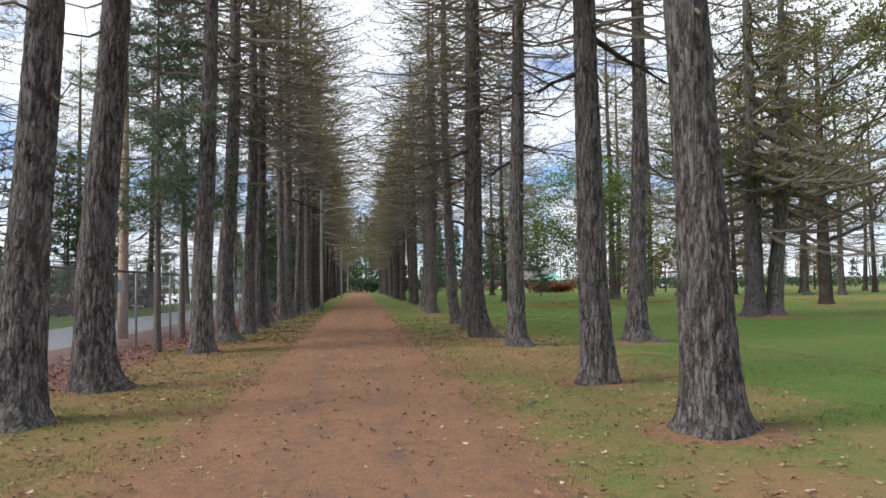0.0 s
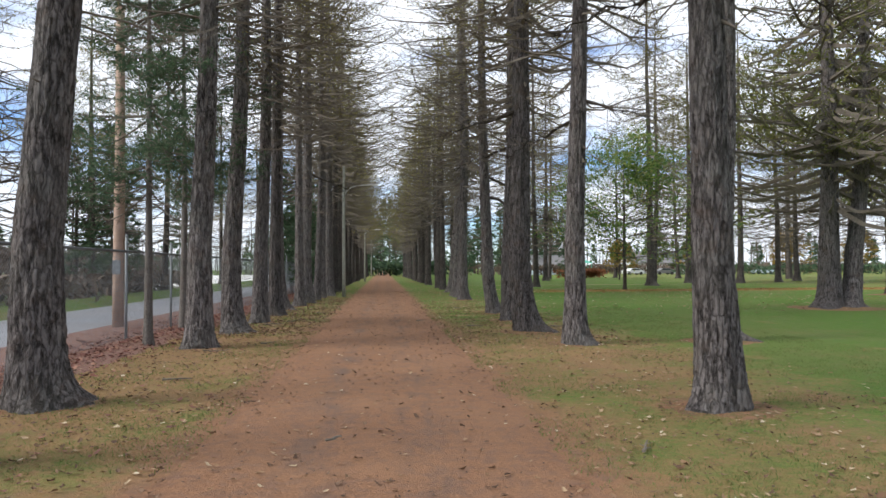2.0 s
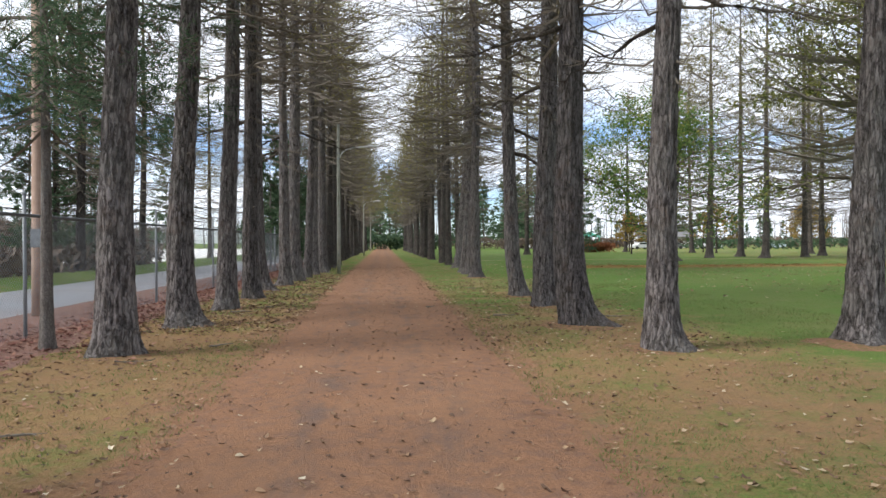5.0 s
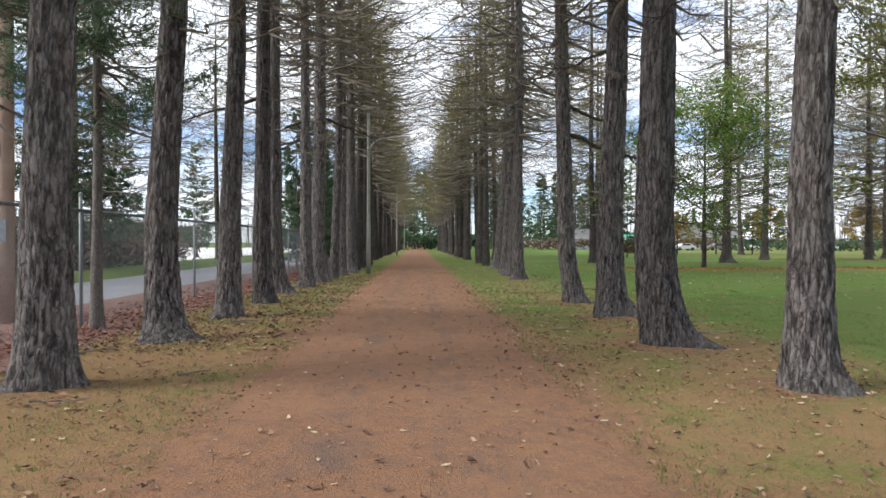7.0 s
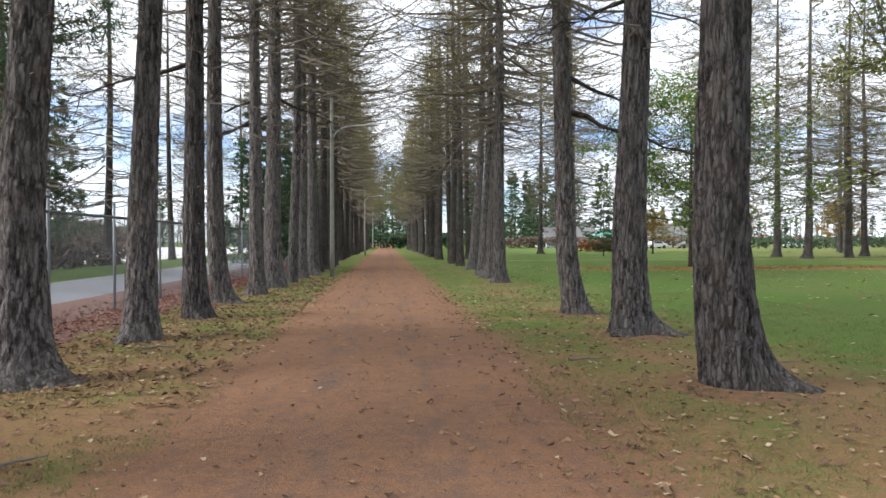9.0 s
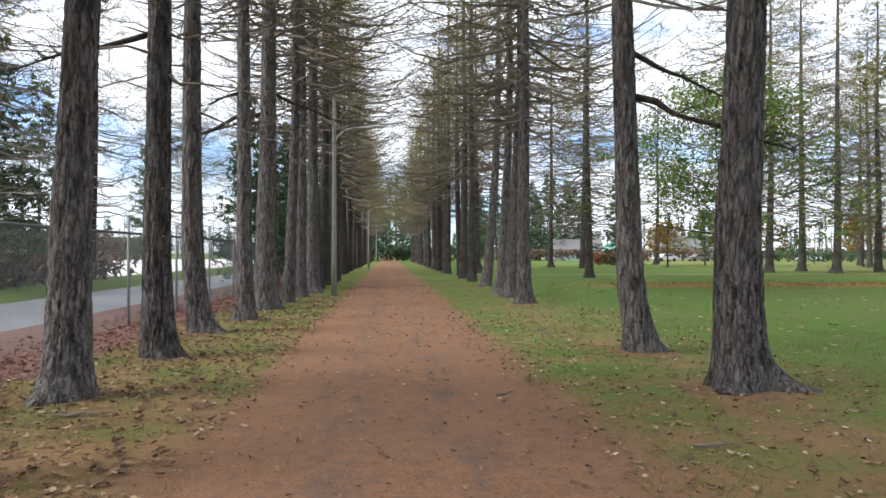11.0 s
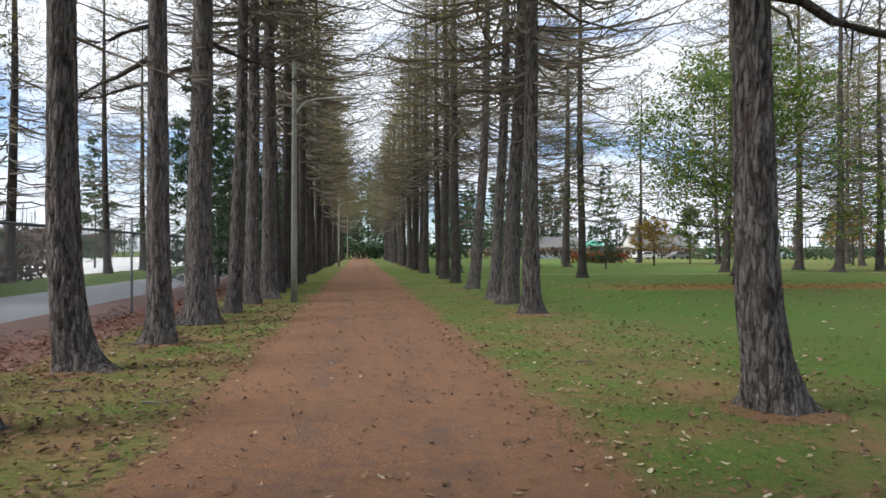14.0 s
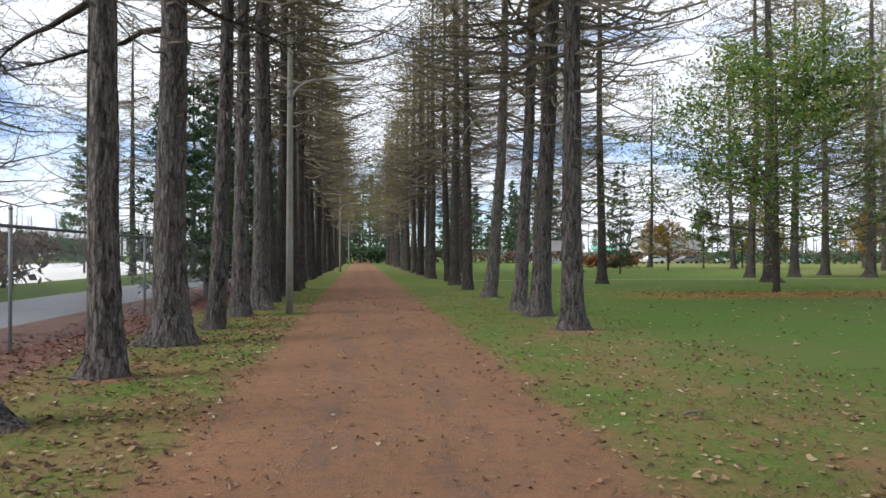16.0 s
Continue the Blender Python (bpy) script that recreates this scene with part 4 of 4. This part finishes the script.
for y in (43.2, 90, 137):
    street_lamp(-2.17, y, "tall street lamp with curved arm over the path", (2.0, 0.3), .9)
street_lamp(-16.2, 48.5, "street lamp beyond the road", (1.1, 0.0), .8)

up = new("utility_pole")
up.location = (-7.45, 23.5, 0)
tagged(up, "round reddish-brown wooden utility pole behind the fence", "utility pole")
g = Geo()
g.tube([(0, 0, -.1), (0, 0, 1.5), (0.02, 0, 5), (0, 0, 9.2)], [.165, .155, .14, .115], 18)
part("pole", g, POLE_WOOD, up, smooth=True)
g = Geo()
g.box((-.11, -.16, 1.5), (.11, -.148, 1.9))
part("sign_plate", g, STEEL, up)


# ---- far buildings and park things ----
def house(x, y, w, d, h, wall, label, turn=0):
    base = new("house")
    base.matrix_world = pose(x, y, 0, 0, 0, turn)
    tagged(base, label, "house", "far houses")
    g = Geo()
    g.box((-w / 2, -d / 2, -.1), (w / 2, d / 2, h))
    g.add([(-w / 2, -d / 2, h), (-w / 2, d / 2, h), (-w / 2, 0, h + d * .3), (w / 2, -d / 2, h), (w / 2, d / 2, h), (w / 2, 0, h + d * .3)], [(0, 1, 2), (5, 4, 3)])
    part("wall", g, wall, base)
    g = Geo()
    o = .4
    for s in (-1, 1):
        g.add([(-w / 2 - o, s * (d / 2 + o), h - .25), (w / 2 + o, s * (d / 2 + o), h - .25), (w / 2 + o, 0, h + d * .3 + .05), (-w / 2 - o, 0, h + d * .3 + .05),
               (-w / 2 - o, s * (d / 2 + o), h - .1), (w / 2 + o, s * (d / 2 + o), h - .1), (w / 2 + o, 0, h + d * .3 + .2), (-w / 2 - o, 0, h + d * .3 + .2)],
              [(0, 1, 2, 3), (7, 6, 5, 4), (0, 4, 5, 1), (1, 5, 6, 2), (3, 2, 6, 7), (0, 3, 7, 4)])
    part("roof", g, ROOF, base)
    n = max(2, int(w / 3))
    for i in range(n):
        cx = -w / 2 + w * (i + .5) / n
        door = i == n // 2
        g = Geo()
        g.box((cx - .5, -d / 2 - .06, .1 if door else 1.0), (cx + .5, -d / 2 + .05, 2.1))
        wd = part("door" if door else "window", g, WHITE, base)
        if not door:
            g = Geo()
            g.box((cx - .42, -d / 2 - .075, 1.08), (cx + .42, -d / 2 - .062, 2.02))
            part("pane", g, DARK_GLASS, wd)


house(37, 158, 7, 6, 2.4, BLUE, "small pale blue park building across the lawn")
house(70, 178, 15, 9, 2.8, WHITE, "long white low house at the far edge of the lawn")
house(46, 190, 14, 9, 3.2, WHITE, "white low house at the far edge of the lawn", -6)


def car(x, y, paint, label, turn):
    base = new("parked_car")
    base.matrix_world = pose(x, y, 0.0, 0, 0, turn)
    tagged(base, label, "car", "parked cars")
    g = Geo()
    prof = [(-2.1, .35), (-2.15, .8), (-1.2, .95), (-.6, 1.4), (.9, 1.42), (1.6, .98), (2.15, .9), (2.15, .35)]
    g.add([(a, s, b) for s in (-.85, .85) for a, b in prof], [tuple(range(8)), tuple(reversed(range(8, 16)))] + [(i, i + 8, (i + 1) % 8 + 8, (i + 1) % 8) for i in range(8)])
    part("body", g, paint, base)
    for s in (-.86, .86):
        g = Geo()
        g.add([(-.95, s, .98), (-.5, s, 1.33), (.8, s, 1.34), (1.3, s, 1.0)], [(0, 1, 2, 3) if s > 0 else (3, 2, 1, 0)])
        part("side_window", g, DARK_GLASS, base)
        for a in (-1.35, 1.35):
            g = Geo()
            g.tube([(a, s - .1, .32), (a, s + .1, .32)], [.32, .32], 14)
            part("wheel", g, TYRE, base)


for x, y, m, l, t in [(52, 144, WHITE, "white parked car across the lawn", 10), (59, 145, ROOF, "dark grey parked car across the lawn", 5), (67, 145, WHITE, "white parked car across the lawn", 0), (79, 142, BLUE, "pale blue parked car across the lawn", 3)]:
    car(x, y, m, l, t)


def climbing_frame(x, y):
    base = new("climbing_frame")
    base.location = (x, y, 0)
    tagged(base, "green steel playground climbing frame with red slide", "playground")
    for a in (-1.5, 1.5):
        for b in (-1, 1):
            g = Geo()
            g.tube([(a, b, -.1), (a, b, 2.4)], [.06, .06], 8)
            part("post", g, TEAL, base)
    g = Geo()
    g.box((-1.6, -1.1, 1.2), (1.6, 1.1, 1.3))
    part("deck", g, TEAL, base)
    g = Geo()
    g.add([(1.6, -.4, 1.3), (1.6, .4, 1.3), (3.8, .4, .2), (3.8, -.4, .2), (1.6, -.4, 1.22), (1.6, .4, 1.22), (3.8, .4, .12), (3.8, -.4, .12)], [(0, 1, 2, 3), (7, 6, 5, 4), (0, 3, 7, 4), (1, 5, 6, 2), (3, 2, 6, 7), (0, 4, 5, 1)])
    part("slide", g, RED, base)
    g = Geo()
    g.add([(-1.7, -1.2, 2.4), (1.7, -1.2, 2.4), (1.7, 1.2, 2.4), (-1.7, 1.2, 2.4), (0, 0, 3.2)], [(3, 2, 1, 0), (0, 1, 4), (1, 2, 4), (2, 3, 4), (3, 0, 4)])
    part("canopy", g, TEAL, base)


climbing_frame(34, 120)


# ---- ground cover ----
def scatter(name, mat, count, place, size, label, category, seed, curl=0.5):
    r = random.Random(seed)
    v, f = [], []
    while count > 0:
        count -= 1
        x, y = place(r)
        z = ground_z(x, y) + (0.030 if abs(x) < 1.75 else 0.012)
        s = size * r.uniform(.5, 1.25)
        a = r.uniform(0, 6.28)
        u = Vector((math.cos(a), math.sin(a), r.uniform(-.25, .25))) * s
        w = Vector((-math.sin(a), math.cos(a), r.uniform(-.25, .25))) * s * r.uniform(.45, .8)
        c = Vector((x, y, z + s * .12))
        o = len(v)
        v.append(tuple(c))
        n = 7
        for k in range(n):
            q = 2 * math.pi * k / n
            rr = (1.0 if k % 2 == 0 else r.uniform(.5, .75)) * r.uniform(.8, 1.1)
            p = c + (u * math.cos(q) + w * math.sin(q)) * rr
            p.z += s * curl * r.uniform(-.1, .7) * rr
            p.z = max(p.z, z - 0.006)
            v.append(tuple(p))
        f += [(o, o + 1 + k, o + 1 + (k + 1) % n) for k in range(n)]
    m = bpy.data.meshes.new(name)
    m.from_pydata(v, [], f)
    m.materials.append(mat)
    return tagged(new(name, m), label, category, kind="stuff")


def near_y(r, far=60.0):
    return -3.0 + (far + 4.0) * r.random() ** 1.15


scatter("fallen_leaves", LEAF_TAN, 5200, lambda r: (r.choice((r.uniform(-5.2, -1.6), r.uniform(1.6, 7), r.uniform(1.6, 5))), near_y(r)), .04, "scattered dry tan and yellow fallen leaves", "leaves", 21)
scatter("fallen_leaves", LEAF_TAN, 900, lambda r: (r.uniform(-1.9, 1.9), near_y(r, 50)), .036, "few dry fallen leaves on the path", "leaves", 22)
scatter("fallen_leaves", LEAF_TAN, 1500, lambda r: (r.uniform(6, 26), 26 + 30 * r.random() ** .8), .07, "pale fallen leaves on the lawn", "leaves", 23)
scatter("leaf_litter", LEAF_ORANGE, 2600, lambda r: (r.uniform(11, 38), 50.4 + r.gauss(0, 1.3)), .075, "band of orange fallen leaves across the lawn", "leaves", 28)
scatter("leaf_litter", LEAF_RED, 9000, lambda r: (-5.75 + r.gauss(0, .62), near_y(r, 62)), .06, "deep reddish-brown leaf litter along the fence", "leaves", 24, .9)
scatter("leaf_litter", LEAF_RED, 1200, lambda r: (r.uniform(-5.2, -2), near_y(r, 40)), .045, "thin reddish leaf litter on the verge", "leaves", 25)
scatter("fallen_leaves", LEAF_BROWN, 11000, lambda r: (r.choice((r.uniform(-5.0, -1.5), r.uniform(-5.0, -1.5), r.uniform(-5.0, -1.5), r.uniform(1.6, 6), r.uniform(1.4, 6), r.uniform(-1.7, 1.7))), near_y(r, 50)), .036, "small curled brown fallen leaves and scraps", "leaves", 27, 1.0)
scatter("fallen_leaves", LEAF_TAN, 1100, lambda r: (r.uniform(-5.0, -1.7), r.uniform(20, 42)), .042, "scattered dry tan fallen leaves on the verge", "leaves", 41)
scatter("fallen_leaves", LEAF_BROWN, 2600, lambda r: (r.uniform(-5.0, -1.7), r.uniform(20, 42)), .048, "dull brown fallen leaves on the verge", "leaves", 42, 1.1)
scatter("fallen_leaves", LEAF_TAN, 450, lambda r: (r.uniform(1.7, 6.0), r.uniform(17, 36)), .045, "scattered dry tan fallen leaves on the grass", "leaves", 43)
scatter("fallen_leaves", LEAF_BROWN, 1100, lambda r: (r.uniform(1.2, 6.0), r.uniform(17, 36)), .042, "dull brown fallen leaves on path and grass", "leaves", 44, 1.1)
scatter("bark_chips", DEBRIS, 4200, lambda r: (r.uniform(-3.6, 3.6), near_y(r, 40)), .017, "small dark bark chips and larch cones", "debris", 26)


def grass(count, seed):
    r = random.Random(seed)
    v, f = [], []
    tries = 0
    while count > 0 and tries < 900000:
        tries += 1
        side = r.random()
        x = r.uniform(-4.7, -1.6) if side < .38 else 1.6 + 8 * r.random() ** 1.2
        y = -3 + 36 * r.random() ** 1.4
        if noise.noise(Vector((x * .7, y * .7, 4))) + .5 * noise.noise(Vector((x * 3, y * 3, 1))) + (0.25 if x > 6 else 0) < r.uniform(-.25, .35):
            continue
        count -= 1
        z = ground_z(x, y)
        for _ in range(2):
            a, h = r.uniform(0, 6.28), r.uniform(.015, .042)
            px, py = x + r.gauss(0, .02), y + r.gauss(0, .02)
            wx, wy = math.cos(a) * .0035, math.sin(a) * .0035
            o = len(v)
            v += [(px - wx, py - wy, z), (px + wx, py + wy, z), (px + r.gauss(0, .02), py + r.gauss(0, .02), z + h)]
            f.append((o, o + 1, o + 2))
    m = bpy.data.meshes.new("grass")
    m.from_pydata(v, [], f)
    m.materials.append(GRASS)
    tagged(new("grass", m), "short green and straw-coloured lawn grass", "grass", kind="stuff")


grass(70000, 31)


# ---- fallen sticks ----
def fallen_stick(x, y, ln, turn, label):
    r = random.Random(int(x * 50 + y * 31))
    g = Geo()
    z = ground_z(x, y) + 0.03
    d = Vector((math.cos(turn), math.sin(turn), 0))
    side = Vector((-d.y, d.x, 0))
    pts = [Vector((x, y, z)) + d * ln * (s - .5) + side * r.gauss(0, .04) * ln + Vector((0, 0, r.uniform(-.004, .012))) for s in (0, .25, .5, .75, 1)]
    g.tube(pts, [.016, .014, .012, .009, .004], 6)
    for i in (1, 2, 3):
        g.tube([pts[i], pts[i] + (d * .7 + side * r.choice((-1, 1)) * .8) * ln * r.uniform(.12, .25)], [.006, .002], 4)
    tagged(new("fallen_stick", g.mesh("fallen_stick", TWIG)), label, "stick", "fallen sticks")


for x, y, ln, turn in [(-3.1, 23.6, .55, .1), (-2.7, 24.6, .3, .4), (-3.9, 33.2, .45, .05), (-3.4, 29.3, .35, .5), (2.6, 22.0, .5, .2), (4.9, 21.6, .6, -.1), (-2.4, 18.4, .4, .8), (-3.2, 17.0, .5, .3),
                       (2.4, 9.0, .35, 1.2), (4.6, 7.2, .7, -.05), (-2.9, 13.4, .45, .2), (-4.2, 20.0, .5, 1.0), (3.0, 30.5, .4, .6), (-2.2, 28.5, .3, .1), (1.2, 24.3, .3, .7), (-0.4, 9.6, .22, 1.0)]:
    fallen_stick(x, y, ln, turn, "thin broken dark twig lying on the ground")
